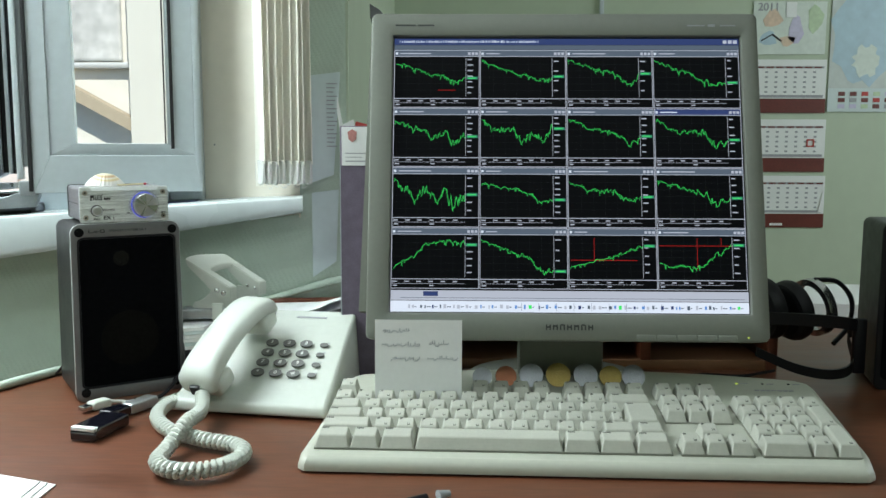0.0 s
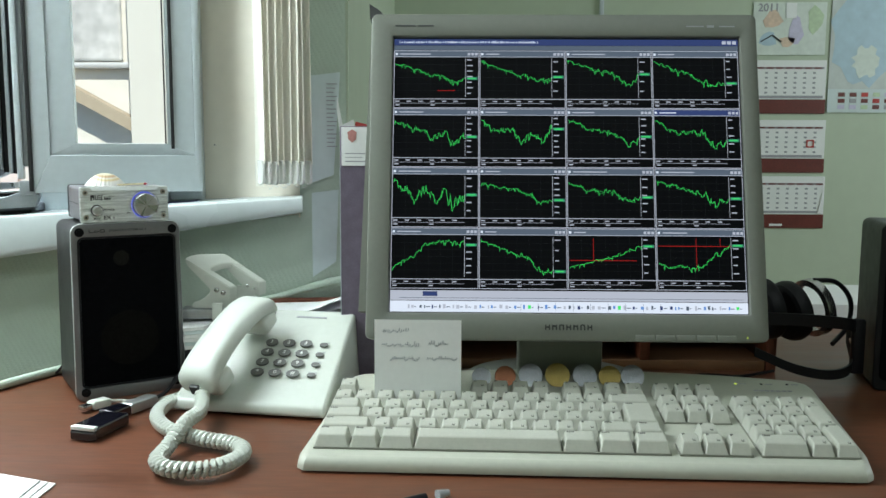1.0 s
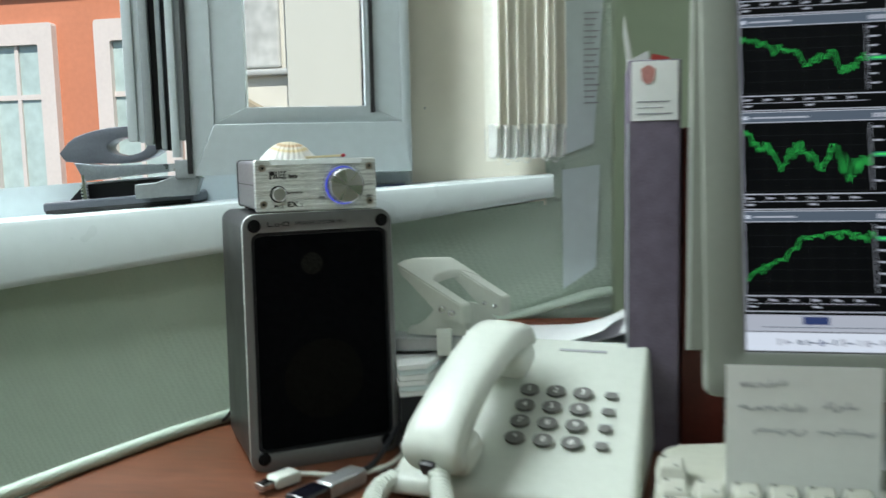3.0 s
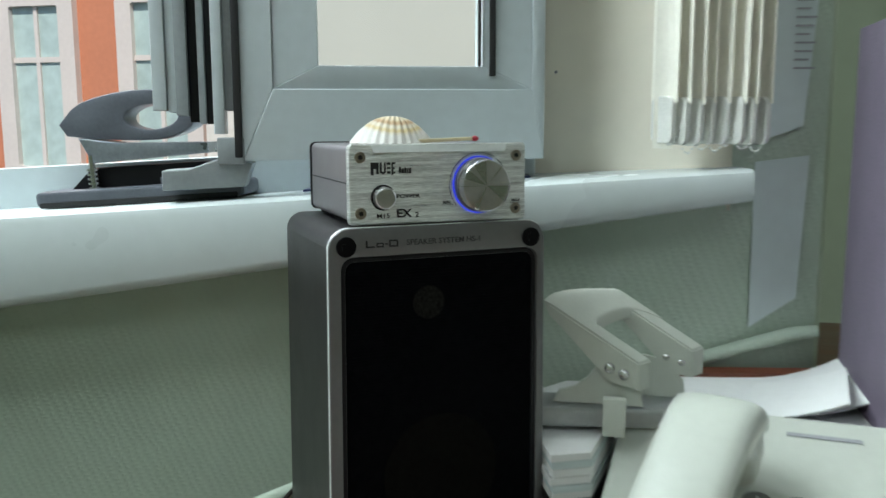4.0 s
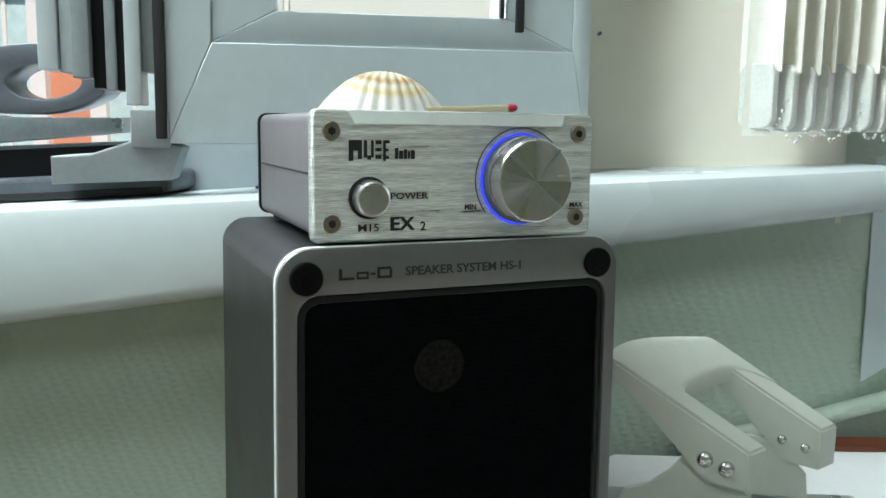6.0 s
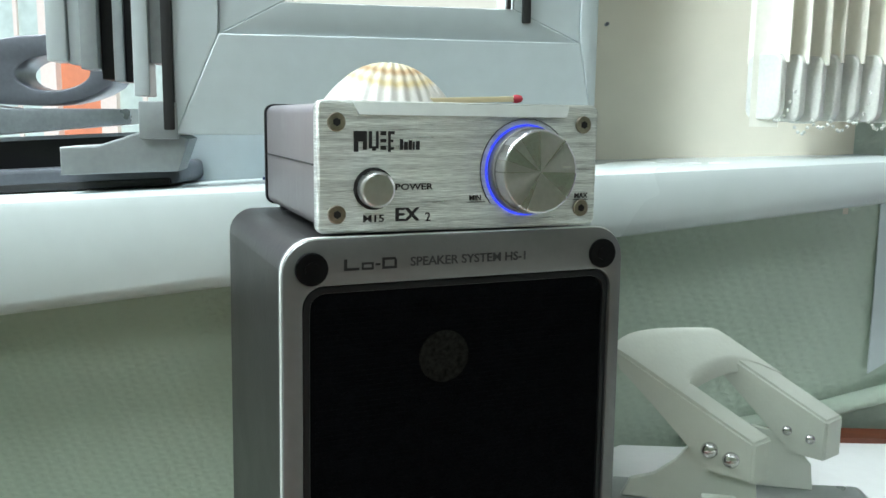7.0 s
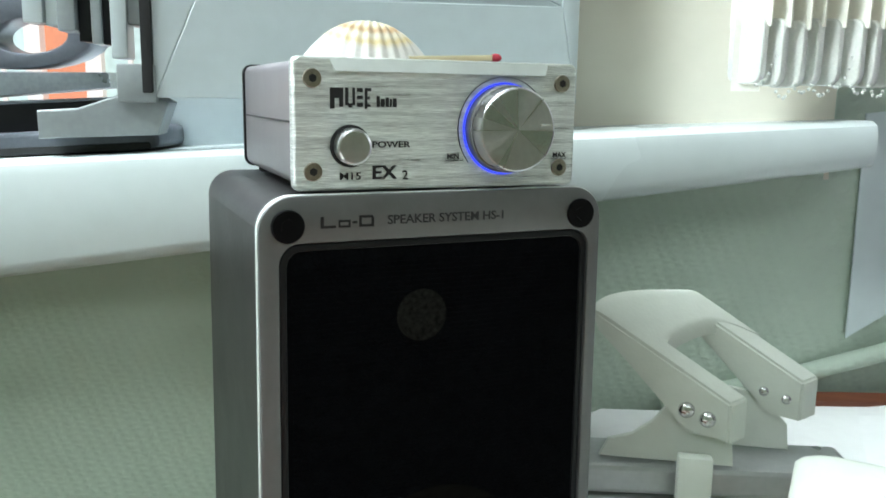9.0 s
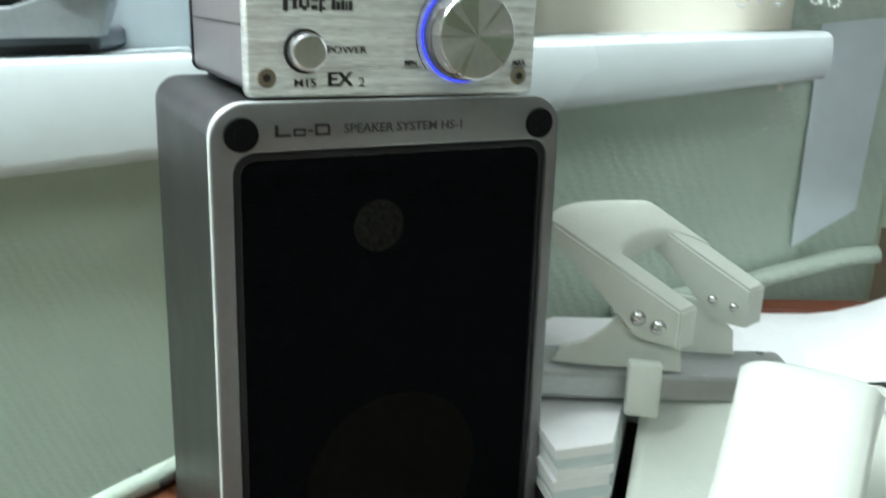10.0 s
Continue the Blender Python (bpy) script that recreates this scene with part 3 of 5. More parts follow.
def wall_bits():
    # paper sheet pinned to the wall beside the blind, with a slanted lower edge
    bm = slab_bm([(0.185, -0.004, 0.100), (0.214, -0.003, 0.119), (0.218, -0.0015, 0.208), (0.185, -0.0015, 0.204)], [(0.185, -0.003, 0.100), (0.214, -0.002, 0.119), (0.218, -0.0005, 0.208), (0.185, -0.0005, 0.204)])
    single("wall_sheet", bm, PAPERB, "pale bluish sheet hung on the wall with a slanted edge", "poster", W, smooth=False)
    bm = slab_bm([(0.184, -0.0045, 0.216), (0.212, -0.0045, 0.226), (0.221, -0.0025, 0.350), (0.184, -0.0025, 0.345)], [(0.184, -0.0035, 0.216), (0.212, -0.0035, 0.226), (0.221, -0.0015, 0.350), (0.184, -0.0015, 0.345)])
    sh = single("wall_sheet", bm, PAPERB, "pale bluish printed sheet hung beside the blind", "poster", W, smooth=False)
    part("print_lines", bars_bm([(0.204, 0.2165 - 0.002 * (k % 3), 0.335 - 0.005 * k, 0.3362 - 0.005 * k) for k in range(16)], -0.0046), INKGREY, sh)
    pts = [(0.10, -0.006, 0.068), (0.15, -0.006, 0.079), (0.185, -0.006, 0.089), (0.21, -0.006, 0.096), (0.227, -0.006, 0.098)]
    single("cable_trunking", tube_bm(smooth_path(pts, 6), 0.0042, 10), WALL, "pale green painted cable conduit along the wall", "conduit", W, kind="structure")
    pts = [(-0.535, 0.192, 0.0050), (-0.56, 0.150, 0.0050), (-0.596, 0.075, 0.0050), (-0.66, -0.10, 0.0050), (-0.74, -0.35, 0.0050)]
    single("baseboard", tube_bm(smooth_path(pts, 4), 0.0050, 10), WALL, "pale green painted trunking along the desk edge", "trunking", kind="structure")
    single("hinge_pin", moved(cyl_bm(0.0009, 0.004, 12), pose(0.066, 0.045, 0.262)), GREYM, "small grey hinge pin on the wall", "hinge", W)


def blind():
    b = thing("vertical_blind", W, "cream fabric vertical blind drawn aside with clear weights", "blind")
    rnd = random.Random(4)
    n = 9
    for k in range(n):
        a = 0.117 + 0.0079 * k + rnd.uniform(-0.0008, 0.0008)
        y = -0.016 + rnd.uniform(-0.002, 0.002)
        z0 = 0.239 + rnd.uniform(-0.001, 0.001)
        turn = -62 + rnd.uniform(-9, 9)
        outer = k == 0
        wd = 0.012 if outer else 0.021
        a = 0.1240 if outer else a
        bm = bmesh.new()
        rows = 24
        vs = []
        for i in range(rows + 1):
            z = (0 if not outer else -0.026) + 0.9 * i / rows
            off = 0.0006 * math.sin(z * 14 + k)
            vs.append([bm.verts.new((-wd / 2 + wd * j / 4, off + 0.0016 * math.sin(math.pi * j / 4), z)) for j in range(5)])
        for i in range(rows):
            for j in range(4):
                bm.faces.new((vs[i][j], vs[i][j + 1], vs[i + 1][j + 1], vs[i + 1][j]))
        r = bmesh.ops.extrude_face_region(bm, geom=bm.faces[:])
        bmesh.ops.translate(bm, vec=(0, 0.0007, 0), verts=[v for v in r["geom"] if isinstance(v, bmesh.types.BMVert)])
        bmesh.ops.recalc_face_normals(bm, faces=bm.faces[:])
        m = pose(a, y, z0, 0, 0, turn if not outer else -35)
        part("slat", bm, FABRIC, b, m=m)
        if not outer:
            part("weight", merged(prism_bm(round_rect(-0.0088, 0.0088, -0.024, 0.004, 0.005, 5), -0.0014, 0.0021, 0.0008)), PLASTIC_CLEAR, b, "clear plastic weight", m=m)
    beads = bmesh.new()
    for k in range(1, n - 1):
        a = 0.117 + 0.0079 * k
        for j in range(7):
            t = j / 6
            bmesh.ops.create_icosphere(beads, subdivisions=1, radius=0.0008, matrix=Matrix.Translation((a + 0.0079 * t, -0.027 - 0.001 * math.sin(j * 2.0 + k), 0.2155 - (0.003 + 0.0012 * (k % 3)) * math.sin(math.pi * t) + (0.012 * t if k % 4 == 1 else 0.0))))
    part("bead_chain", beads, PLASTIC_CLEAR, b, "clear bead chain")


desk()
riser()
papers()
wall_bits()
blind()

# ---------------------------------------------------------------- loudspeaker and amplifier


def loudspeaker():
    s = thing("loudspeaker", pose(-0.4895, 0.0395, 0, 0, 0, 34.0), "small grey aluminium loudspeaker with a black grille", "loudspeaker")
    Wd, H, D = 0.107, 0.1818, 0.092

    def flared(pts):
        # the box stands on a slightly wider foot
        return [(x + (x - Wd / 2) * 0.03 * (1 - z / H), z) for x, z in pts]
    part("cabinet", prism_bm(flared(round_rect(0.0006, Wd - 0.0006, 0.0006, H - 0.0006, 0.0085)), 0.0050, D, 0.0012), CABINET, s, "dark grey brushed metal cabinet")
    part("front_frame", ring_bm(flared(round_rect(0, Wd, 0, H, 0.0095, 8)), flared(round_rect(0.0056, Wd - 0.0040, 0.0125, H - 0.0130, 0.0060, 8)), 0.0, 0.0049, 0.0006), ALU, s, "silver front frame")
    part("bright_edge", ring_bm(flared(round_rect(-0.0003, Wd + 0.0003, -0.0001, H + 0.0003, 0.0097, 8)), flared(round_rect(0.0012, Wd - 0.0012, 0.0012, H - 0.0012, 0.0085, 8)), 0.0009, 0.0022, 0.0003), BRUSHL, s, "polished edge line round the frame")
    g = part("grille", prism_bm(flared(round_rect(0.0058, Wd - 0.0042, 0.0128, H - 0.0133, 0.0058)), 0.0018, 0.0042, 0.0006), GRILLE, s, "black cloth grille")
    part("grille_rim", ring_bm(flared(round_rect(0.0058, Wd - 0.0042, 0.0128, H - 0.0133, 0.0058)), flared(round_rect(0.0078, Wd - 0.0062, 0.0148, H - 0.0153, 0.0045)), 0.0010, 0.0022, 0.0004), DARKP, g)
    # woven ribs of the grille
    ribs = bmesh.new()
    for k in range(96):
        z = 0.0165 + k * (H - 0.0158 - 0.0195) / 96
        b = box_bm(0.009, Wd - 0.008, 0.00145, 0.0019, z, z + 0.0007)
        me = bpy.data.meshes.new("t")
        b.to_mesh(me)
        ribs.from_mesh(me)
        b.free()
    part("grille_rib", ribs, GRILLE, g, smooth=False)
    part("tweeter", moved(cyl_bm(0.0078, 0.0003, 32), pose(0.0475, 0.00115, H - 0.0362)), mat("tweeter_behind_cloth", (0.0115, 0.0115, 0.0100), 0.8, 0, 1.2, 700, spec=0.05), g)
    part("woofer", moved(cyl_bm(0.029, 0.0003, 56), pose(Wd / 2, 0.00118, 0.062)), mat("cone_behind_cloth", (0.0062, 0.0060, 0.0053), 0.8, 0, 0.5, 300, spec=0.02), g)
    for x, z in ((0.0078, 0.0095), (Wd - 0.0078, 0.0095), (0.0078, H - 0.0080), (Wd - 0.0076, H - 0.0080)):
        sc = part("screw", merged(cyl_bm(0.0046, 0.0016, 28, bevel=0.0004)), SCREWB, s, "black recessed screw", m=pose(x, -0.0013, z))
        part("socket", cyl_bm(0.0022, 0.0006, 6), SCREWB, sc, m=pose(x, -0.0015, z))
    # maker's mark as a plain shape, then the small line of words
    part("emblem", bars_bm([(0.0190, 0.0200, 0.1718, 0.1750), (0.0200, 0.0238, 0.1718, 0.1725), (0.0246, 0.0284, 0.1718, 0.1724), (0.0246, 0.0284, 0.1733, 0.1739), (0.0246, 0.0252, 0.1724, 0.1733), (0.0278, 0.0284, 0.1724, 0.1733),
                            (0.0290, 0.0306, 0.1729, 0.1735), (0.0312, 0.0360, 0.1718, 0.1725), (0.0312, 0.0356, 0.1743, 0.1750), (0.0312, 0.0320, 0.1725, 0.1743), (0.0352, 0.0360, 0.1724, 0.1744)], 0.0), INK, s, m=pose(-0.0002, 0, 0.0010) @ Matrix.Diagonal((0.9, 1, 1, 1)))
    part("lettering", moved(text_bm("SPEAKER SYSTEM HS-1", 0.0036, 0.0001), Matrix.Diagonal((1.05, 1, 1, 1))), mat("dark_grey_ink", (0.035, 0.035, 0.038), 0.6), s, m=pose(0.0548, -0.0001, 0.1743))


AMP = pose(-0.4825, 0.0475, 0.1826, 0, 0, 32.6) @ Matrix.Diagonal((0.92, 1.10, 0.94, 1))


def amplifier():
    s = thing("amplifier", AMP, "small brushed aluminium amplifier standing on the loudspeaker", "amplifier")
    Wd, H, D = 0.094, 0.0385, 0.074
    part("case", prism_bm(round_rect(0.001, Wd - 0.001, 0.0012, H - 0.0008, 0.003, 4), 0.0045, D, 0.0006), AMPBOX, s, "grey ribbed aluminium case")
    part("seam", merged(box_bm(0.0006, 0.0012, 0.006, D - 0.002, 0.0195, 0.0201)), INK, s)
    part("end_plate", ring_bm(round_rect(0.0004, Wd - 0.0004, 0.0006, H - 0.0002, 0.0034, 4), round_rect(0.004, Wd - 0.004, 0.004, H - 0.004, 0.002, 4), D, D + 0.0018), DARKP, s, "black rear plate")
    part("front_panel", prism_bm(round_rect(0, Wd, 0, H, 0.0022, 4), 0.0, 0.0042, 0.0009), BRUSH, s, "brushed aluminium front panel")
    part("bevel_strip", slab_bm([(0.0125, -0.0011, H - 0.0040), (Wd - 0.0125, -0.0011, H - 0.0040), (Wd - 0.0125, 0.0002, H - 0.0040), (0.0125, 0.0002, H - 0.0040)],
                                [(0.0110, -0.0001, H - 0.0005), (Wd - 0.0110, -0.0001, H - 0.0005), (Wd - 0.0110, 0.0002, H - 0.0005), (0.0110, 0.0002, H - 0.0005)]), BRUSHL, s, "pale bevelled upper edge", smooth=False)
    for x in (0.0058, Wd - 0.0058):
        for z in (0.0058, H - 0.0062):
            sc = part("screw", cyl_bm(0.0028, 0.0009, 20, bevel=0.0003), SCREW, s, "brass coloured screw", m=pose(x, -0.0008, z))
            part("socket", cyl_bm(0.0012, 0.0003, 6), INK, sc, m=pose(x, -0.001, z))
    kx, kz = 0.0678, 0.0181
    part("ring_light", ring_bm([(kx + 0.0142 * math.cos(i * math.pi / 24), kz + 0.0142 * math.sin(i * math.pi / 24)) for i in range(48)],
                               [(kx + 0.0136 * math.cos(i * math.pi / 24), kz + 0.0136 * math.sin(i * math.pi / 24)) for i in range(48)], -0.0004, 0.0002), LEDBLUE, s, "glowing blue ring")
    arc = [(radians(a)) for a in range(-40, 221, 10)]
    part("scale_arc", ring_bm([(kx + 0.0160 * math.cos(a), kz + 0.0160 * math.sin(a)) for a in arc] + [(kx + 0.01575 * math.cos(a), kz + 0.01575 * math.sin(a)) for a in arc[::-1]],
                              [(kx + 0.0159 * math.cos(a), kz + 0.0159 * math.sin(a)) for a in arc] + [(kx + 0.0158 * math.cos(a), kz + 0.0158 * math.sin(a)) for a in arc[::-1]], -0.0002, 0.0), INK, s, smooth=False)
    k = part("knob", cyl_bm(0.0127, 0.0088, 64, 0.0130, 0.0006), BRUSHC, s, "turned aluminium knob", m=pose(kx, -0.0088, kz), smooth=False)
    part("skirt", cyl_bm(0.0134, 0.0040, 64, 0.0135, 0.0004), ALU, k, m=pose(kx, -0.0041, kz))
    part("pointer", box_bm(kx + 0.0075, kx + 0.0105, -0.0090, -0.0087, kz + 0.0012, kz + 0.0017), WHITE_INK, k, m=None)
    part("button_collar", cyl_bm(0.0062, 0.0006, 32), RUBBER, s, m=pose(0.0172, -0.0005, 0.0131))
    part("power_button", cyl_bm(0.0053, 0.0046, 40, 0.0053, 0.0008), BRUSHC, s, "round metal power button", m=pose(0.0172, -0.0046, 0.0131), smooth=False)
    part("lettering", moved(text_bm("POWER", 0.0026, 0.0001), Matrix.Diagonal((1.35, 1, 1, 1))), INK, s, m=pose(0.0300, -0.0001, 0.0134))
    part("lettering", moved(text_bm("M15", 0.0030, 0.0001), Matrix.Diagonal((1.3, 1, 1, 1))), INK, s, m=pose(0.0172, -0.0001, 0.0042))
    part("lettering", merged(moved(text_bm("EX", 0.0056, 0.0001), pose(-0.0020, 0, 0) @ Matrix.Diagonal((1.15, 1, 1, 1))), moved(text_bm("EX", 0.0056, 0.0001), pose(-0.0017, -0.00005, 0.0001) @ Matrix.Diagonal((1.15, 1, 1, 1))), moved(text_bm("2", 0.0038, 0.0001), pose(0.0050, 0, -0.0008))), INK, s, m=pose(0.0296, -0.0001, 0.0050))
    part("lettering", merged(text_bm("MIN", 0.0023, 0.0001), bars_bm([(-0.003, 0.0035, -0.0013, -0.0011)])), INK, s, m=pose(0.0504, -0.0001, 0.0097))
    part("lettering", merged(text_bm("MAX", 0.0023, 0.0001), bars_bm([(-0.003, 0.0025, -0.0013, -0.0011)])), INK, s, m=pose(0.0884, -0.0001, 0.0097))
    # maker's mark as plain shapes
    part("emblem", bars_bm([(0.0122, 0.0136, 0.0252, 0.0312), (0.0136, 0.0150, 0.0282, 0.0312), (0.0150, 0.0162, 0.0258, 0.0312), (0.0168, 0.0178, 0.0262, 0.0312), (0.0178, 0.0190, 0.0256, 0.0268),
                            (0.0190, 0.0198, 0.0262, 0.0312), (0.0204, 0.0222, 0.0258, 0.0270), (0.0204, 0.0222, 0.0280, 0.0290), (0.0204, 0.0222, 0.0300, 0.0312), (0.0228, 0.0236, 0.0252, 0.0312), (0.0236, 0.0246, 0.0258, 0.0266), (0.0236, 0.0244, 0.0280, 0.0288), (0.0236, 0.0248, 0.0303, 0.0312),
                            (0.0265, 0.0275, 0.0258, 0.0290), (0.0278, 0.0290, 0.0258, 0.0282), (0.0293, 0.0303, 0.0258, 0.0286), (0.0306, 0.0312, 0.0258, 0.0282), (0.0316, 0.0328, 0.0258, 0.0284)], 0.0), INK, s, m=pose(-0.0011, 0, -0.0014))
    for x in (0.008, Wd - 0.008):
        for y in (0.008, D - 0.008):
            part("foot", moved(cyl_bm(0.004, 0.0018, 16), pose(x, y, -0.0006, 90, 0, 0)), RUBBER, s)


def shell():
    """A cockle shell lying hollow side down: radial ribs on a dome."""
    bm = bmesh.new()
    NU, NV, ribs = 216, 16, 36
    ax, ay, hh, beak = 0.0222, 0.0172, 0.0138, Vector((0.003, 0.009))
    cols = []
    for i in range(NU):
        ang = 2 * math.pi * i / NU
        d = Vector((math.sin(ang), -math.cos(ang)))
        # reach of this rib from the beak to the oval rim
        qa = (d.x / ax) ** 2 + (d.y / ay) ** 2
        qb = beak.x * d.x / ax ** 2 + beak.y * d.y / ay ** 2
        qc = (beak.x / ax) ** 2 + (beak.y / ay) ** 2 - 1
        reach = (-qb + math.sqrt(qb * qb - qa * qc)) / qa
        row = []
        for j in range(NV + 1):
            t = 0.03 + 0.97 * j / NV
            rib = math.cos(ribs * ang)
            q = beak + d * reach * t * (1 + 0.012 * t * rib)
            far = min(1.0, math.sqrt((q.x / ax) ** 2 + (q.y / ay) ** 2))
            row.append(bm.verts.new((q.x, q.y, hh * (1 - far ** 2.2) + 0.00042 * t * rib + 0.0007)))
        cols.append(row)
    for a, b in zip(cols, cols[1:] + cols[:1]):
        for j in range(NV):
            bm.faces.new((a[j], b[j], b[j + 1], a[j + 1]))
    bm.faces.new([c[0] for c in cols])
    bmesh.ops.remove_doubles(bm, verts=bm.verts[:], dist=1e-5)
    bmesh.ops.recalc_face_normals(bm, faces=bm.faces[:])
    r = bmesh.ops.solidify(bm, geom=bm.faces[:], thickness=0.0009)
    m = mat("cream_shell", (0.74, 0.70, 0.60), 0.55, 0, 0.08, 60, 0.2, 400)
    nt = m.node_tree
    tc = nt.nodes.new("ShaderNodeTexCoord")
    ln = nt.nodes.new("ShaderNodeVectorMath")
    ln.operation = "DISTANCE"
    ln.inputs[1].default_value = (0.001, 0, 0.0130)
    nt.links.new(tc.outputs["Object"], ln.inputs[0])
    ns = nt.nodes.new("ShaderNodeTexNoise")
    ns.inputs["Scale"].default_value = 120
    ad = nt.nodes.new("ShaderNodeMath")
    ad.operation = "MULTIPLY_ADD"
    ad.inputs[1].default_value = 0.004
    nt.links.new(ns.outputs[0], ad.inputs[0])
    nt.links.new(ln.outputs["Value"], ad.inputs[2])
    cr = nt.nodes.new("ShaderNodeValToRGB")
    e = cr.color_ramp.elements
    e[0].position, e[0].color = 0.0, (0.56, 0.51, 0.39, 1)
    e[1].position, e[1].color = 1.0, (0.52, 0.505, 0.47, 1)
    for p, c in ((0.28, (0.55, 0.48, 0.33, 1)), (0.40, (0.32, 0.18, 0.07, 1)), (0.50, (0.54, 0.50, 0.40, 1)), (0.60, (0.45, 0.34, 0.15, 1)), (0.70, (0.52, 0.505, 0.47, 1))):
        k = e.new(p)
        k.color = c
    mr = nt.nodes.new("ShaderNodeMapRange")
    mr.inputs["From Min"].default_value, mr.inputs["From Max"].default_value = 0.002, 0.026
    nt.links.new(ad.outputs[0], mr.inputs["Value"])
    nt.links.new(mr.outputs[0], cr.inputs[0])
    nt.links.new(cr.outputs[0], nt.nodes["Principled BSDF"].inputs["Base Color"])
    M = AMP @ pose(0.0338, 0.0325, 0.0374, 0, 0, -10)
    single("seashell", bm, m, "cream ribbed cockle shell lying on the amplifier", "seashell", M)


def match():
    M = AMP @ pose(0.0375, 0.0195, 0.0391, 0, -2.2, -8)
    s = thing("match", M, "wooden match with a red head leaning on the shell", "match")
    part("stick", box_bm(0, 0.0345, -0.0009, 0.0009, -0.0009, 0.0009, 0.0001), MATCHW, s)
    hd = bmesh.new()
    bmesh.ops.create_uvsphere(hd, u_segments=14, v_segments=10, radius=0.0014)
    part("head", moved(hd, Matrix.Translation((0.0358, 0, 0)) @ Matrix.Diagonal((1.5, 1, 1, 1))), REDTIP, s, "red match head")


loudspeaker()
amplifier()
shell()
match()

# ---------------------------------------------------------------- monitor
HEAD = Matrix.Translation((0, 0, 0.105)) @ pose(0, 0, 0, -14.5, 0, 0)


def chart_window(x0, x1, z0, z1, ctrl, rnd, jag, mount, y=-0.0004, bright=False, red=()):
    items = []

    def q(a, b, c, d, k, dy):
        items.append((box_bm(a, b, y - dy - 0.00005, y - dy, c, d), k))
    w, h = x1 - x0, z1 - z0
    q(x0, x1, z0, z1, 2, 0.0)                                   # light border
    q(x0 + 0.0006, x1 - 0.0006, z1 - 0.0062, z1 - 0.0006, 1 if not bright else 3, 0.0001)   # title
    q(x0 + 0.0014, x0 + 0.0036, z1 - 0.0048, z1 - 0.0026, 4, 0.0002)
    q(x0 + 0.0060, x0 + 0.0060 + w * rnd.uniform(0.12, 0.4), z1 - 0.0042, z1 - 0.0032, 4 if bright else 2, 0.0002)
    for k in range(3):
        q(x1 - 0.0042 - 0.0036 * k, x1 - 0.0016 - 0.0036 * k, z1 - 0.0050, z1 - 0.0024, 2, 0.0002)
    q(x0 + 0.0006, x1 - 0.0006, z0 + 0.0095, z1 - 0.0068, 0, 0.0001)   # black field
    q(x0 + 0.0006, x1 - 0.0006, z0 + 0.0006, z0 + 0.0088, 0, 0.0001)   # time strip
    px0, px1, pz0, pz1 = x0 + 0.0015, x1 - 0.0135, z0 + 0.0110, z1 - 0.0080
    for k in range(1, 6):
        q(px0 + (px1 - px0) * k / 6, px0 + (px1 - px0) * k / 6 + 0.0003, pz0, pz1, 5, 0.00015)
        q(px0, px1, pz0 + (pz1 - pz0) * k / 6, pz0 + (pz1 - pz0) * k / 6 + 0.0003, 5, 0.00015)
    q(px1, px1 + 0.0004, pz0, pz1, 2, 0.0002)
    q(px0, px1, pz0 - 0.0004, pz0, 5, 0.0002)
    n = rnd.choice((4, 5, 6, 7))
    for k in range(n):
        zz = pz0 + (pz1 - pz0) * (k + 0.6) / n
        q(px1 + 0.0018, px1 + 0.0018 + rnd.uniform(0.0035, 0.0055), zz, zz + 0.0011, 2, 0.0002)
    for k in range(6):
        xx = px0 + (px1 - px0) * k / 6
        q(xx + 0.0006, xx + 0.0042, z0 + 0.0062, z0 + 0.0073, 2, 0.0002)
        q(xx, xx + 0.0003, z0 + 0.0052, z0 + 0.0082, 2, 0.0002)
        if k in (0, 3):
            q(xx + 0.0006, xx + 0.0046, z0 + 0.0024, z0 + 0.0035, 2, 0.0002)
    q(px0, px1, z0 + 0.0046, z0 + 0.0049, 2, 0.0002)
    for a, b, c, d in red:
        q(px0 + (px1 - px0) * a, px0 + (px1 - px0) * b + 0.0005, pz0 + (pz1 - pz0) * c, pz0 + (pz1 - pz0) * d + 0.0006, 6, 0.00022)
    # the curve: a ragged line through the given heights
    bm = bmesh.new()
    N = 120
    line = []
    wob = 0.0
    last = 0
    for i in range(N + 1):
        t = i / N
        s = t * (len(ctrl) - 1)
        j = min(int(s), len(ctrl) - 2)
        v = ctrl[j] + (ctrl[j + 1] - ctrl[j]) * (s - j)
        wob = 0.75 * wob + rnd.uniform(-1, 1) * jag * (0.5 + 0.9 * t)
        dip = -rnd.uniform(0.03, 0.10) if rnd.random() < 0.06 + jag else 0.0
        v = min(0.98, max(0.03, v + wob + dip))
        x, z = px0 + (px1 - px0) * t, pz0 + (pz1 - pz0) * v
        line.append((x, z))
        last = z
    prev = None
    for i, (x, z) in enumerate(line):
        ax, az = line[max(0, i - 1)]
        bx, bz = line[min(N, i + 1)]
        d = Vector((bx - ax, bz - az)).normalized() * 0.00021
        cur = (bm.verts.new((x + d.y, y - 0.00035, z - d.x)), bm.verts.new((x - d.y, y - 0.00035, z + d.x)))
        if prev:
            bm.faces.new((prev[0], cur[0], cur[1], prev[1]))
        prev = cur
    items.append((bm, 7))
    q(px1 + 0.0012, x1 - 0.0015, last - 0.0014, last + 0.0014, 8, 0.00025)
    q(px1 + 0.0024, x1 - 0.0035, last - 0.0005, last + 0.0005, 7, 0.0003)
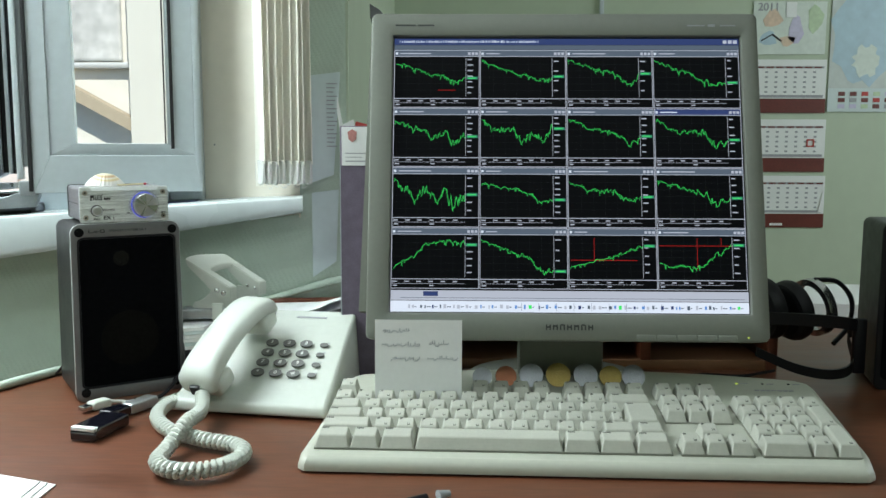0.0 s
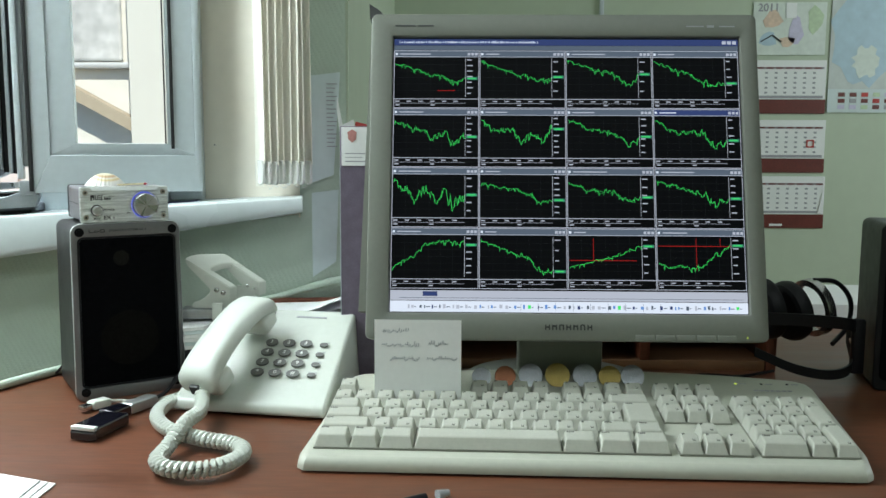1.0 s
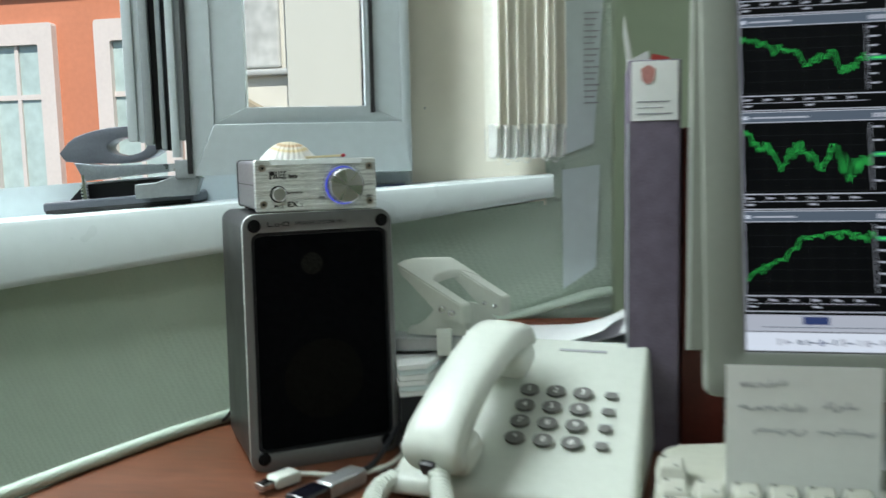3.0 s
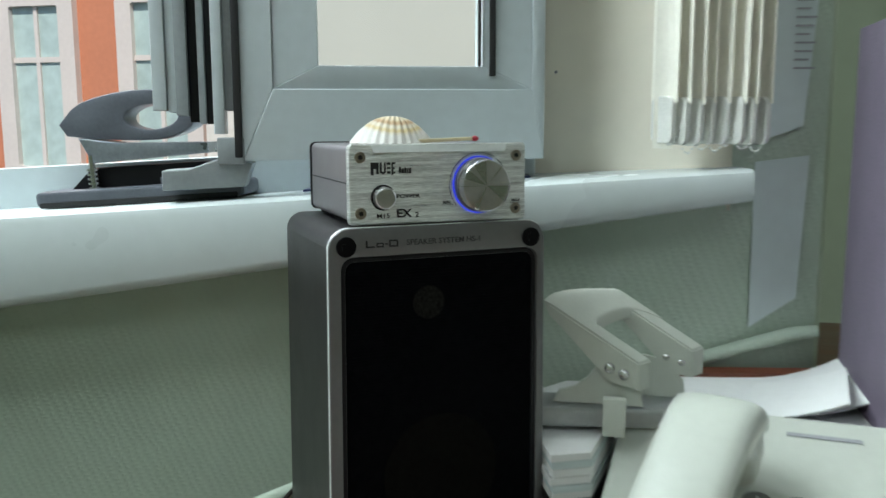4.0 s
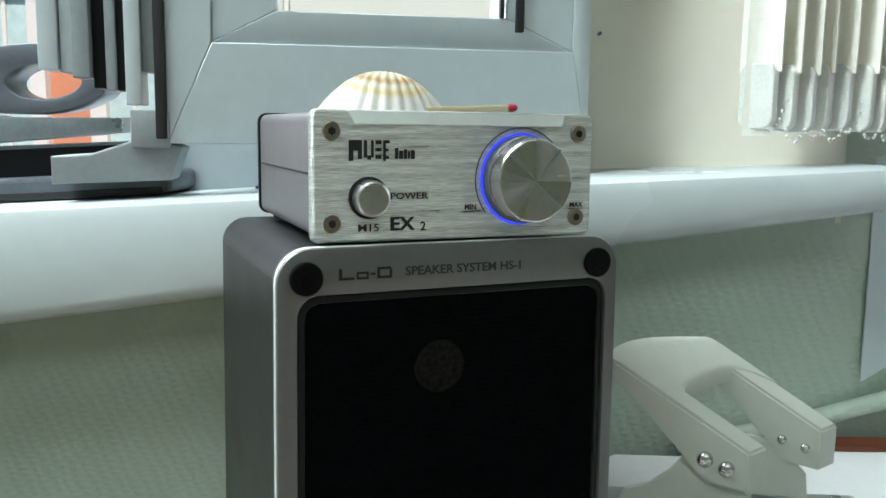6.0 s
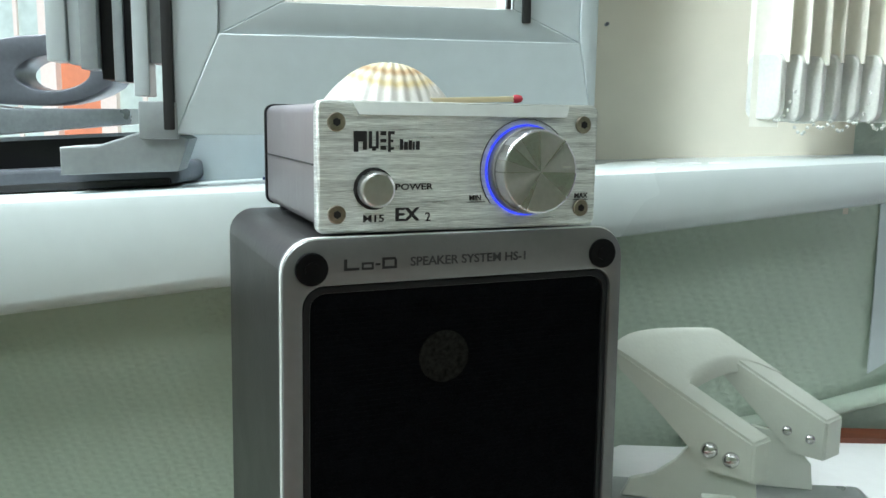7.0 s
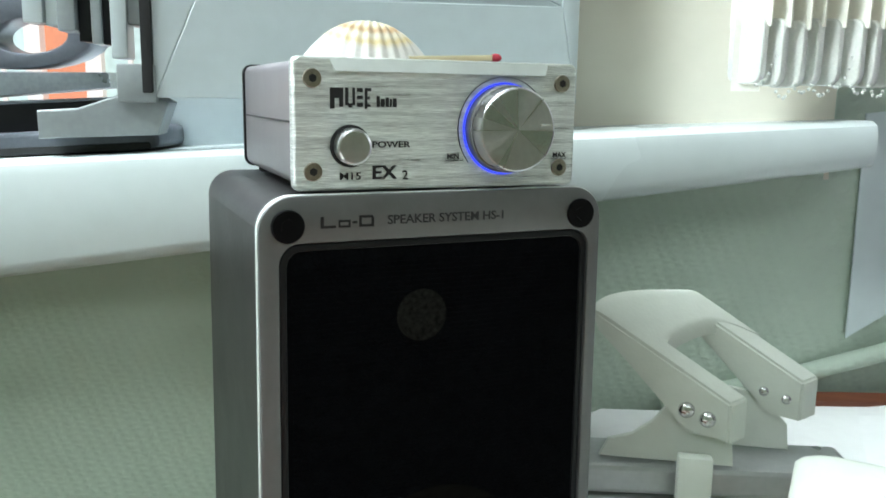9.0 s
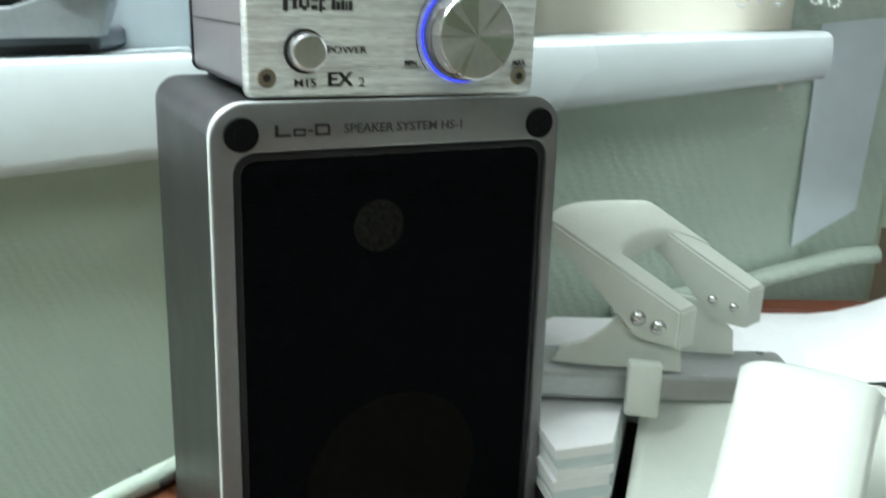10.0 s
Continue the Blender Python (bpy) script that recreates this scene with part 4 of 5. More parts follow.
    part("chart_window", merged(*items), [S_BLACK, S_BAR, S_GREY, S_BLUE, S_LIGHT, S_DIM, S_RED, S_GREEN, S_TAG], mount, m=HEAD, smooth=False)


def monitor():
    s = thing("monitor", pose(0, 0.1, 0), "silver-grey flat computer monitor showing sixteen price charts", "monitor")
    back = Matrix.Translation((0, -0.1, 0))
    HB = back @ HEAD
    x0, x1, z0, z1 = -0.1915, 0.1865, -0.0265, 0.2945
    part("bezel", ring_bm(round_rect(x0, x1, z0, z1, 0.006), round_rect(-0.170, 0.170, -0.0010, 0.2715, 0.0015), -0.0045, 0.016, 0.002), BEZEL, s, m=HB)
    part("housing", prism_bm(round_rect(x0 + 0.004, x1 - 0.004, z0 + 0.003, z1 - 0.003, 0.012), 0.0165, 0.052, 0.008), BEZEL, s, m=HB)
    part("side_fin", slab_bm([(x0 - 0.008, 0.004, 0.0), (x0 + 0.001, 0.004, 0.0), (x0 + 0.001, 0.03, 0.0), (x0 - 0.008, 0.03, 0.0)], [(x0 - 0.001, 0.004, z1 - 0.01), (x0 + 0.001, 0.004, z1 - 0.01), (x0 + 0.001, 0.03, z1 - 0.01), (x0 - 0.001, 0.03, z1 - 0.01)]), BEZEL, s, m=HB)
    part("corner_hood", slab_bm([(x0 - 0.002, -0.004, z1 - 0.004), (x0 + 0.016, -0.004, z1 - 0.008), (x0 + 0.016, 0.012, z1 - 0.008), (x0 - 0.002, 0.012, z1 - 0.004)],
                                [(x0 - 0.003, -0.002, z1 + 0.011), (x0 + 0.008, -0.002, z1 + 0.004), (x0 + 0.008, 0.012, z1 + 0.004), (x0 - 0.003, 0.012, z1 + 0.011)]), BEZELD, s, "dark corner clip", m=HB, smooth=False)
    part("neck", prism_bm([(-0.043, -0.02), (0.043, -0.02), (0.043, 0.105), (-0.043, 0.105)], 0.0, 0.022, 0.004), BEZEL, s, m=back @ Matrix.Translation((0, 0.055, 0.028)))
    base = cyl_bm(1.0, 0.014, 64, 0.96, 0.004)
    moved(base, back @ Matrix.Translation((0.0, 0.115, 0.0)) @ Matrix.Diagonal((0.098, 0.082, 1, 1)) @ pose(0, 0, 0, 90, 0, 0))
    part("base", base, BEZEL, s)
    for k in range(7):
        x = -0.0225 + 0.0066 * k
        part("emblem", bars_bm([(x, x + 0.0012, -0.0165, -0.0115), (x + 0.0034, x + 0.0046, -0.0165, -0.0115), (x + 0.0012, x + 0.0034, -0.0145 + 0.001 * (k % 3), -0.0130 + 0.001 * (k % 3))], -0.0047), BEZELD, s, m=HB)
    part("emblem", bars_bm([(-0.168, -0.148, 0.281, 0.2825), (-0.146, -0.130, 0.281, 0.2825)], -0.0047), BEZELD, s, m=HB)
    part("emblem", bars_bm([(0.118, 0.135, 0.281, 0.2822), (0.138, 0.145, 0.2805, 0.2828), (0.150, 0.165, 0.281, 0.2822)], -0.0047), INKGREY, s, m=HB)
    for k in range(5):
        part("button", box_bm(0.062 + 0.019 * k, 0.0795 + 0.019 * k, -0.0052, -0.003, -0.0262, -0.0205, 0.0005), BEZEL, s, m=HB)
    part("power_light", moved(cyl_bm(0.0009, 0.001, 10), pose(0.166, -0.0052, -0.0225)), LEDGREEN, s, "small lit power light", m=HB)
    scr = part("screen", box_bm(-0.1695, 0.1695, 0.0002, 0.004, 0.0, 0.2703), S_BLACK, s, "lit screen with green price charts", m=HB, smooth=False)
    items = [(box_bm(-0.1690, 0.1690, -0.0001, 0.0, 0.0005, 0.2698), 0), (box_bm(-0.1690, 0.1690, -0.0002, -0.0001, 0.2635, 0.2698), 1),
             (box_bm(-0.1690, 0.1690, -0.0002, -0.0001, 0.0, 0.0105), 2), (box_bm(-0.1690, 0.1690, -0.0002, -0.0001, 0.0110, 0.0205), 3),
             (box_bm(-0.1690, 0.1690, -0.0002, -0.0001, 0.2585, 0.2632), 4)]
    rnd = random.Random(7)
    x = -0.152
    while x < 0.164:
        # small task bar marks: an icon block, at times with a caption beside it
        w = rnd.uniform(0.0012, 0.0030)
        items.append((box_bm(x, x + w, -0.0003, -0.0002, 0.0030 + rnd.uniform(0, 0.0008), 0.0062 + rnd.uniform(0, 0.0012)), rnd.choice((5, 3, 1, 4, 3, 3, 6, 5))))
        if rnd.random() < 0.45:
            items.append((box_bm(x + w + 0.0006, x + w + rnd.uniform(0.002, 0.005), -0.0003, -0.0002, 0.0044, 0.0052), 4))
            x += 0.004
        x += w + rnd.uniform(0.0014, 0.0030)
    for k in range(9):
        x = -0.045 + k * 0.0165
        items.append((box_bm(x, x + 0.0003, -0.0003, -0.0002, 0.0015, 0.0090), 4))
    items += [(box_bm(-0.168, -0.155, -0.0003, -0.0002, 0.0020, 0.0085), 2), (box_bm(-0.138, -0.124, -0.0003, -0.0002, 0.0150, 0.0195), 1), (box_bm(-0.160, 0.165, -0.0003, -0.0002, 0.0132, 0.0136), 4)]
    x = -0.164
    while x < -0.028:
        w = rnd.uniform(0.0006, 0.0012)
        items.append((box_bm(x, x + w, -0.0003, -0.0002, 0.2657, 0.2657 + rnd.choice((0.0015, 0.0018, 0.0022))), 2))
        x += w + rnd.choice((0.0005, 0.0006, 0.0007, 0.0016))
    for k in range(3):
        items.append((box_bm(0.1535 + 0.005 * k, 0.1572 + 0.005 * k, -0.0003, -0.0002, 0.2650, 0.2683), 3))
    part("desktop", merged(*items), [S_BLACK, S_BLUE, S_LIGHT, S_GREY, S_BAR, S_ICON, S_GREEN], scr, m=HB, smooth=False)
    curves = [[(.80, .76, .62, .42, .40, .18, .30), (.92, .78, .62, .58, .44, .36, .18, .28), (.92, .74, .68, .55, .50, .18, .35), (.92, .74, .60, .52, .30, .12, .25)],
              [(.85, .74, .55, .55, .25, .45, .12, .35), (.90, .72, .50, .58, .35, .48, .12, .42), (.90, .80, .62, .45, .45, .10, .34), (.92, .62, .50, .52, .50, .08, .28)],
              [(.85, .60, .45, .48, .35, .42, .12, .30), (.80, .70, .60, .55, .48, .15, .22), (.80, .66, .58, .50, .46, .22, .34), (.90, .78, .62, .50, .45, .12, .24)],
              [(.20, .42, .45, .78, .84, .88, .86, .84), (.92, .82, .72, .56, .52, .34, .08, .20), (.25, .32, .38, .45, .50, .58, .70, .80), (.36, .30, .34, .20, .30, .48, .62, .74)]]
    jags = [[.03, .04, .05, .05], [.08, .08, .05, .06], [.12, .035, .05, .05], [.03, .05, .02, .04]]
    cw, ch = 0.338 / 4, (0.2580 - 0.0215) / 4
    for i in range(4):
        for j in range(4):
            red = ()
            if (i, j) == (3, 2):
                red = ((0.33, 0.33, 0.42, 0.95), (0.0, 0.92, 0.42, 0.42))
            if (i, j) == (3, 3):
                red = ((0.0, 1.0, 0.78, 0.78), (0.52, 0.52, 0.2, 0.96), (0.85, 0.85, 0.78, 0.96))
            if (i, j) == (0, 0):
                red = ((0.6, 0.85, 0.16, 0.16),)
            z1_ = 0.2580 - i * ch
            chart_window(-0.169 + j * cw, -0.169 + (j + 1) * cw - 0.0006, z1_ - ch + 0.0005, z1_, [c if i == 3 else 0.22 + 0.77 * c for c in curves[i][j]], random.Random(10 * i + j), jags[i][j], scr, bright=(i, j) == (1, 3), red=red)
    for o in scr.children:
        if o.name.startswith("chart_window"):
            o.matrix_local = back


monitor()

# ---------------------------------------------------------------- keyboard
KB = pose(-0.2335, -0.139, 0, 0, 0, -1.6)
PITCH, ROW = 0.01945, 0.0213


def kb_top(v):
    return 0.0125 + 0.085 * v


def fan(x, v):
    return x + 0.03 * max(0.0, (x - 0.27) / 0.185) * v


def key_mesh(units, deep=1):
    """A key cap with dished top, sloping sides and a small printed mark."""
    w, d, h = units * PITCH - 0.0012, deep * ROW - 0.0014, 0.0085
    bm = bmesh.new()
    lo = [(-w / 2, -d / 2, 0), (w / 2, -d / 2, 0), (w / 2, d / 2, 0), (-w / 2, d / 2, 0)]
    i, f, b = 0.0024, 0.0052, 0.0012
    hi = [(-w / 2 + i, -d / 2 + f, h), (w / 2 - i, -d / 2 + f, h), (w / 2 - i, d / 2 - b, h + 0.0018), (-w / 2 + i, d / 2 - b, h + 0.0018)]
    L, H = [bm.verts.new(p) for p in lo], [bm.verts.new(p) for p in hi]
    for k in range(4):
        bm.faces.new((L[k], L[(k + 1) % 4], H[(k + 1) % 4], H[k]))
    top = bm.faces.new(H)
    bmesh.ops.bevel(bm, geom=[e for e in bm.edges if e.verts[0] in H or e.verts[1] in H], offset=0.0008, segments=1, affect="EDGES")
    bmesh.ops.recalc_face_normals(bm, faces=bm.faces[:])
    def stroke(x0, x1, y0, y1):
        t = (0.5 * (y0 + y1) + d / 2 - f) / max(1e-6, d - f - b)
        return box_bm(x0, x1, y0, y1, h - 0.0004, h + 0.0018 * t + 0.00035)
    a, top_y = -w / 2 + i + 0.0013, d / 2 - b - 0.0012
    if units < 1.2:
        marks = [stroke(a, a + 0.0005, top_y - 0.0028, top_y), stroke(a, a + 0.0022, top_y - 0.0005, top_y), stroke(a + 0.0008, a + 0.0020, top_y - 0.0017, top_y - 0.0012),
                 stroke(0.0014, 0.0036, -d / 2 + f + 0.0016, -d / 2 + f + 0.0021), stroke(0.0014, 0.0019, -d / 2 + f + 0.0021, -d / 2 + f + 0.0042), stroke(0.0031, 0.0036, -d / 2 + f + 0.0021, -d / 2 + f + 0.0042)]
    else:
        marks = [stroke(a + 0.0016 * k, a + 0.0016 * k + 0.0010, top_y - 0.0016 - 0.0004 * (k % 2), top_y) for k in range(4)]
    out = merged((bm, 0), *[(q, 1) for q in (marks if units < 3 else [])])
    me = bpy.data.meshes.new("key")
    for fc in out.faces:
        fc.smooth = False
    out.to_mesh(me)
    out.free()
    me.materials.append(KEYC)
    me.materials.append(LEGEND)
    return me


def keyboard():
    s = thing("keyboard", KB, "aged beige full-size computer keyboard", "keyboard")
    # body: plan outline with a bowed back edge, front lip rounded
    out = [(0.006, 0.0), (0.449, 0.0), (0.456, 0.006), (0.462, 0.03), (0.4745, 0.178), (0.473, 0.190), (0.462, 0.200)]
    out += [(0.462 - 0.43 * k / 12, 0.200 + 0.024 * math.sin(math.pi * k / 12) ** 0.8) for k in range(1, 12)]
    out += [(0.026, 0.200), (0.016, 0.192), (0.012, 0.16), (-0.001, 0.02), (0.0, 0.006)]
    low = [(x, y, 0.002) for x, y in out]
    bm = slab_bm(low, [(x, y, kb_top(y) - (0.0 if y > 0.02 else 0.001)) for x, y in out])
    es = [e for e in bm.edges if e.verts[0].co.z > 0.004 and e.verts[1].co.z > 0.004]
    bmesh.ops.bevel(bm, geom=es, offset=0.0075, segments=4, affect="EDGES", profile=0.5)
    part("body", bm, BEIGE, s)

    # shade between the key caps is put into these plates' darker colour
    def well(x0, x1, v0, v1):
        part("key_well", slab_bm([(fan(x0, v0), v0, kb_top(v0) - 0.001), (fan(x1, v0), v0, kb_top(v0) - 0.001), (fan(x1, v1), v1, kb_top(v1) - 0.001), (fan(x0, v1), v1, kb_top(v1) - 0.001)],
                                 [(fan(x0, v0), v0, kb_top(v0) + 0.0006), (fan(x1, v0), v0, kb_top(v0) + 0.0006), (fan(x1, v1), v1, kb_top(v1) + 0.0006), (fan(x0, v1), v1, kb_top(v1) + 0.0006)]), mat("beige_with_gap_shade", (0.22, 0.22, 0.18), 0.6), s, "key well toned darker as shade between keys", smooth=False)
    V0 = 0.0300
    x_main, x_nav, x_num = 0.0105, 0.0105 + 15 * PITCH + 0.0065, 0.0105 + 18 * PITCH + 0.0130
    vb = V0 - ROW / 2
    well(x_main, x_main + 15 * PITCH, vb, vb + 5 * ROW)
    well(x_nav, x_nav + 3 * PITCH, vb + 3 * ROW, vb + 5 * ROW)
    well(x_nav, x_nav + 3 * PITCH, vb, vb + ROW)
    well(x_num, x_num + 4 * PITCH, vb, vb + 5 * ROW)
    meshes = {}

    def key(x, v, units=1.0, deep=1):
        k = (units, deep)
        if k not in meshes:
            meshes[k] = key_mesh(*k)
        ob = new("key", meshes[k])
        ob.parent = s
        cx = x + units * PITCH / 2
        slope = -0.03 * max(0.0, (cx - 0.27) / 0.185)
        ob.matrix_local = Matrix.Translation((fan(cx, v), v, kb_top(v) + 0.0008)) @ pose(0, 0, 0, 4.9, 0, math.degrees(slope) * 0.6)
    rows = [[1.5, 1.25, 1.5, 6.25, 1.5, 1.5, 1.5], [2.25] + [1] * 10 + [1.5, 1.25], [1.75] + [1] * 11 + [0.75], [1.5] + [1] * 12, [1] * 13 + [2]]
    for r, row in enumerate(rows):
        x = x_main
        for u in row:
            key(x, V0 + ROW * r, u)
            x += u * PITCH
    key(x_main + 13.5 * PITCH, V0 + ROW * 2.5, 1.5, 2)
    VF = V0 + 5 * ROW + 0.0085
    for x in (0, 2, 3, 4, 5, 6.5, 7.5, 8.5, 9.5, 11, 12, 13, 14):
        key(x_main + x * PITCH, VF)
    for k in range(3):
        key(x_nav + k * PITCH, VF)
        key(x_nav + k * PITCH, V0 + 4 * ROW)
        key(x_nav + k * PITCH, V0 + 3 * ROW)
        key(x_nav + k * PITCH, V0)
    key(x_nav + PITCH, V0 + ROW)
    for k in range(3):
        for r in (1, 2, 3, 4):
            key(x_num + k * PITCH, V0 + r * ROW)
    key(x_num, V0, 2.0)
    key(x_num + 2 * PITCH, V0)
    key(x_num + 3 * PITCH, V0 + 4 * ROW)
    key(x_num + 3 * PITCH, V0 + 2.5 * ROW, 1.0, 2)
    key(x_num + 3 * PITCH, V0 + 0.5 * ROW, 1.0, 2)
    VL, VE = 0.1840, 0.1665
    for k, m in enumerate((LEDGREEN, INK, INK)):
        x = 0.3985 + 0.0252 * k
        part("indicator", box_bm(x, x + 0.0022, VL - 0.0011, VL + 0.0011, kb_top(VL) - 0.0003, kb_top(VL) + 0.0009, 0.0002), m, s)
        part("mark", box_bm(x + 0.005, x + 0.012, VL - 0.0006, VL + 0.0008, kb_top(VL) - 0.0003, kb_top(VL) + 0.0005), INKGREY, s)
    for k in range(7):
        part("emblem", box_bm(0.412 + 0.0054 * k, 0.4162 + 0.0054 * k, VE - 0.0013, VE + 0.0013, kb_top(VE) - 0.0006, kb_top(VE) + 0.0005), INKGREY, s)


def note_and_coins():
    n = thing("note", pose(-0.1415, -0.0185, 0.0225, -1.5, 0, -0.3), "white paper note with pencil handwriting leaning at the monitor", "note")
    part("sheet", box_bm(-0.0405, 0.0405, 0, 0.0004, 0, 0.078), PAPER, n, smooth=False)

    def scrawl(x0, x1, z, seed, amp=0.0022):
        r = random.Random(seed)
        pts = []
        x, up = x0, 0.0
        while x < x1:
            w, h = r.uniform(0.0013, 0.0026), amp * r.choice((0.6, 0.7, 0.8, 1.5))
            base = z + amp * r.choice((0.0, 0.0, 0.0, -0.7))
            for k in range(6):
                a = 2 * math.pi * k / 6
                pts.append((x + w * k / 6 + 0.0006 * math.sin(a), -0.0002, base + h * (0.5 - 0.5 * math.cos(a)) - amp * 0.4))
            x += w
        return tube_bm(pts, 0.00026, 4)
    part("writing", merged(scrawl(-0.033, -0.008, 0.068, 1), scrawl(-0.034, 0.0, 0.055, 2), scrawl(0.010, 0.028, 0.056, 3, 0.0028), scrawl(-0.026, 0.002, 0.042, 4, 0.0028), scrawl(0.008, 0.036, 0.042, 5)), PENCIL, n, "pencil scrawl")
    mats = [NICKEL, COPPER, NICKEL, GOLDC, NICKEL, GOLDC, NICKEL]
    names = ["dull grey", "reddish copper", "silvery", "brass yellow", "silvery", "brass yellow", "dark silvery"]
    sizes = [0.0096, 0.0104, 0.0118, 0.0122, 0.0120, 0.0110, 0.0116]
    xs = [-0.0805, -0.0570, -0.0320, -0.0055, 0.0215, 0.0460, 0.0685]
    for x, r, m, nm in zip(xs, sizes, mats, names):
        kz = kb_top(0.168) - 0.0006
        c = thing("coin", pose(x, 0.029, kz + r * 0.88, -30, 0, 3 * math.sin(x * 90)), nm + " coin standing on edge behind the function keys", "coin", "coins on the keyboard")
        part("disc", cyl_bm(r, 0.0018, 48, bevel=0.0002), m, c)
        part("relief", merged(ring_bm([(r * 0.97 * math.cos(i * math.pi / 16), r * 0.97 * math.sin(i * math.pi / 16)) for i in range(32)], [(r * 0.9 * math.cos(i * math.pi / 16), r * 0.9 * math.sin(i * math.pi / 16)) for i in range(32)], -0.0002, 0.0),
                              box_bm(-r * 0.45, -r * 0.25, -0.0002, 0, -r * 0.4, r * 0.5), box_bm(-r * 0.1, r * 0.5, -0.0002, 0, r * 0.1, r * 0.3), box_bm(-r * 0.1, r * 0.5, -0.0002, 0, -r * 0.35, -r * 0.15)), m, c)


keyboard()
note_and_coins()

# ---------------------------------------------------------------- telephone
PH = pose(-0.386, 0.012, 0, 0, 0, -8.9)


def ph_top(v):
    return 0.0125 + 0.496 * v


def telephone():
    s = thing("telephone", PH, "white corded desk telephone with grey keys", "telephone")
    Wd, D = 0.1585, 0.137
    bm = slab_bm([(0, 0, 0.0025), (Wd, 0, 0.0025), (Wd - 0.004, D + 0.006, 0.0025), (0.004, D + 0.006, 0.0025)], [(0.001, 0.002, 0.0125), (Wd - 0.001, 0.002, 0.0125), (Wd - 0.008, D, ph_top(D)), (0.006, D, ph_top(D))])
    bmesh.ops.bevel(bm, geom=bm.edges[:], offset=0.0035, segments=3, affect="EDGES", profile=0.5)
    part("body", bm, PHONE, s)
    tilt = math.degrees(math.atan(0.496))

    def on(u, v, h=0.0):
        return Matrix.Translation((u, v, ph_top(v) + h)) @ pose(0, 0, 0, tilt, 0, 0)
    marks = "123456789*0#"
    for r in range(4):
        for c in range(3):
            u, v = 0.0745 + 0.0187 * c, 0.0825 - 0.0140 * r
            k = part("key", moved(moved(cyl_bm(0.0068, 0.0024, 28, 0.0066, 0.0004), pose(0, 0, 0, -90, 0, 0)), Matrix.Translation((0, 0, 0.0030)) @ Matrix.Diagonal((1, 0.8, 1, 1))), PKEY, s, "grey oval key", m=on(u, v))
            part("digit", moved(text_bm(marks[r * 3 + c], 0.0066, 0.0001), pose(0, 0, 0.0031, -90, 0, 0)), WHITE_INK, k, m=on(u, v))
            part("mark", box_bm(-0.004, 0.004, 0.0062, 0.0070, 0.0, 0.0002), INKGREY, s, m=on(u, v))
        part("key", moved(moved(cyl_bm(0.0046, 0.0020, 24, 0.0044, 0.0004), pose(0, 0, 0, -90, 0, 0)), Matrix.Translation((0, 0, 0.0024)) @ Matrix.Diagonal((1, 0.7, 1, 1))), PKEY, s, "small grey key", m=on(0.1312, 0.0822 - 0.0140 * r))
        part("mark", box_bm(-0.0045, 0.0045, 0.0048, 0.0056, 0.0, 0.0002), INKGREY, s, m=on(0.1312, 0.0822 - 0.0140 * r))
    part("emblem", box_bm(-0.017, 0.017, -0.0012, 0.0012, 0.0002, 0.0006), INKGREY, s, m=on(0.104, 0.1245))
    # receiver: a thick bowed grip with two cups
    pts = smooth_path([(0.0, -0.006, 0.0), (0.0, 0.018, 0.0105), (0.0, 0.065, 0.0150), (0.0, 0.112, 0.0110), (0.0, 0.140, 0.0)], 8)
    bm = bmesh.new()
    rings = []
    n = len(pts)
    for i, p in enumerate(pts):
        t = i / (n - 1)
        wd = 0.0215 - 0.0030 * math.sin(math.pi * t)
        th = 0.0115 - 0.0015 * math.sin(math.pi * t)
        if i in (0, n - 1):
            wd, th = wd * 0.72, th * 0.6
        if i in (1, n - 2):
            wd, th = wd * 0.93, th * 0.9
        ring = []
        for k in range(20):
            a = 2 * math.pi * k / 20
            ca, sa = math.cos(a), math.sin(a)
            ring.append(bm.verts.new((wd * math.copysign(abs(ca) ** 0.62, ca), p.y, p.z + th * math.copysign(abs(sa) ** 0.62, sa))))
        rings.append(ring)
    for a, b in zip(rings, rings[1:]):
        for k in range(20):
            bm.faces.new((a[k], a[(k + 1) % 20], b[(k + 1) % 20], b[k]))
    bm.faces.new(rings[0][::-1])
    bm.faces.new(rings[-1])
    bmesh.ops.recalc_face_normals(bm, faces=bm.faces[:])
    HM = PH.inverted() @ Matrix.Translation((-0.352, -0.003, 0.0335)) @ pose(0, 0, 0, 0, 0, -20.6) @ pose(0, 0, 0, 29, 0, 0) @ Matrix.Diagonal((1.04, 0.88, 1, 1))
    h = part("receiver", bm, PHONE, s, "bowed white receiver", m=HM)
    for y0, y1 in ((0.000, 0.036), (0.102, 0.137)):
        part("cup", box_bm(-0.0190, 0.0190, y0 + 0.002, y1 - 0.002, -0.019, 0.002, 0.007, 4), PHONE, h, m=HM)
    part("socket", box_bm(-0.005, 0.005, -0.0105, -0.0055, -0.006, 0.004, 0.001), INK, h, m=HM)


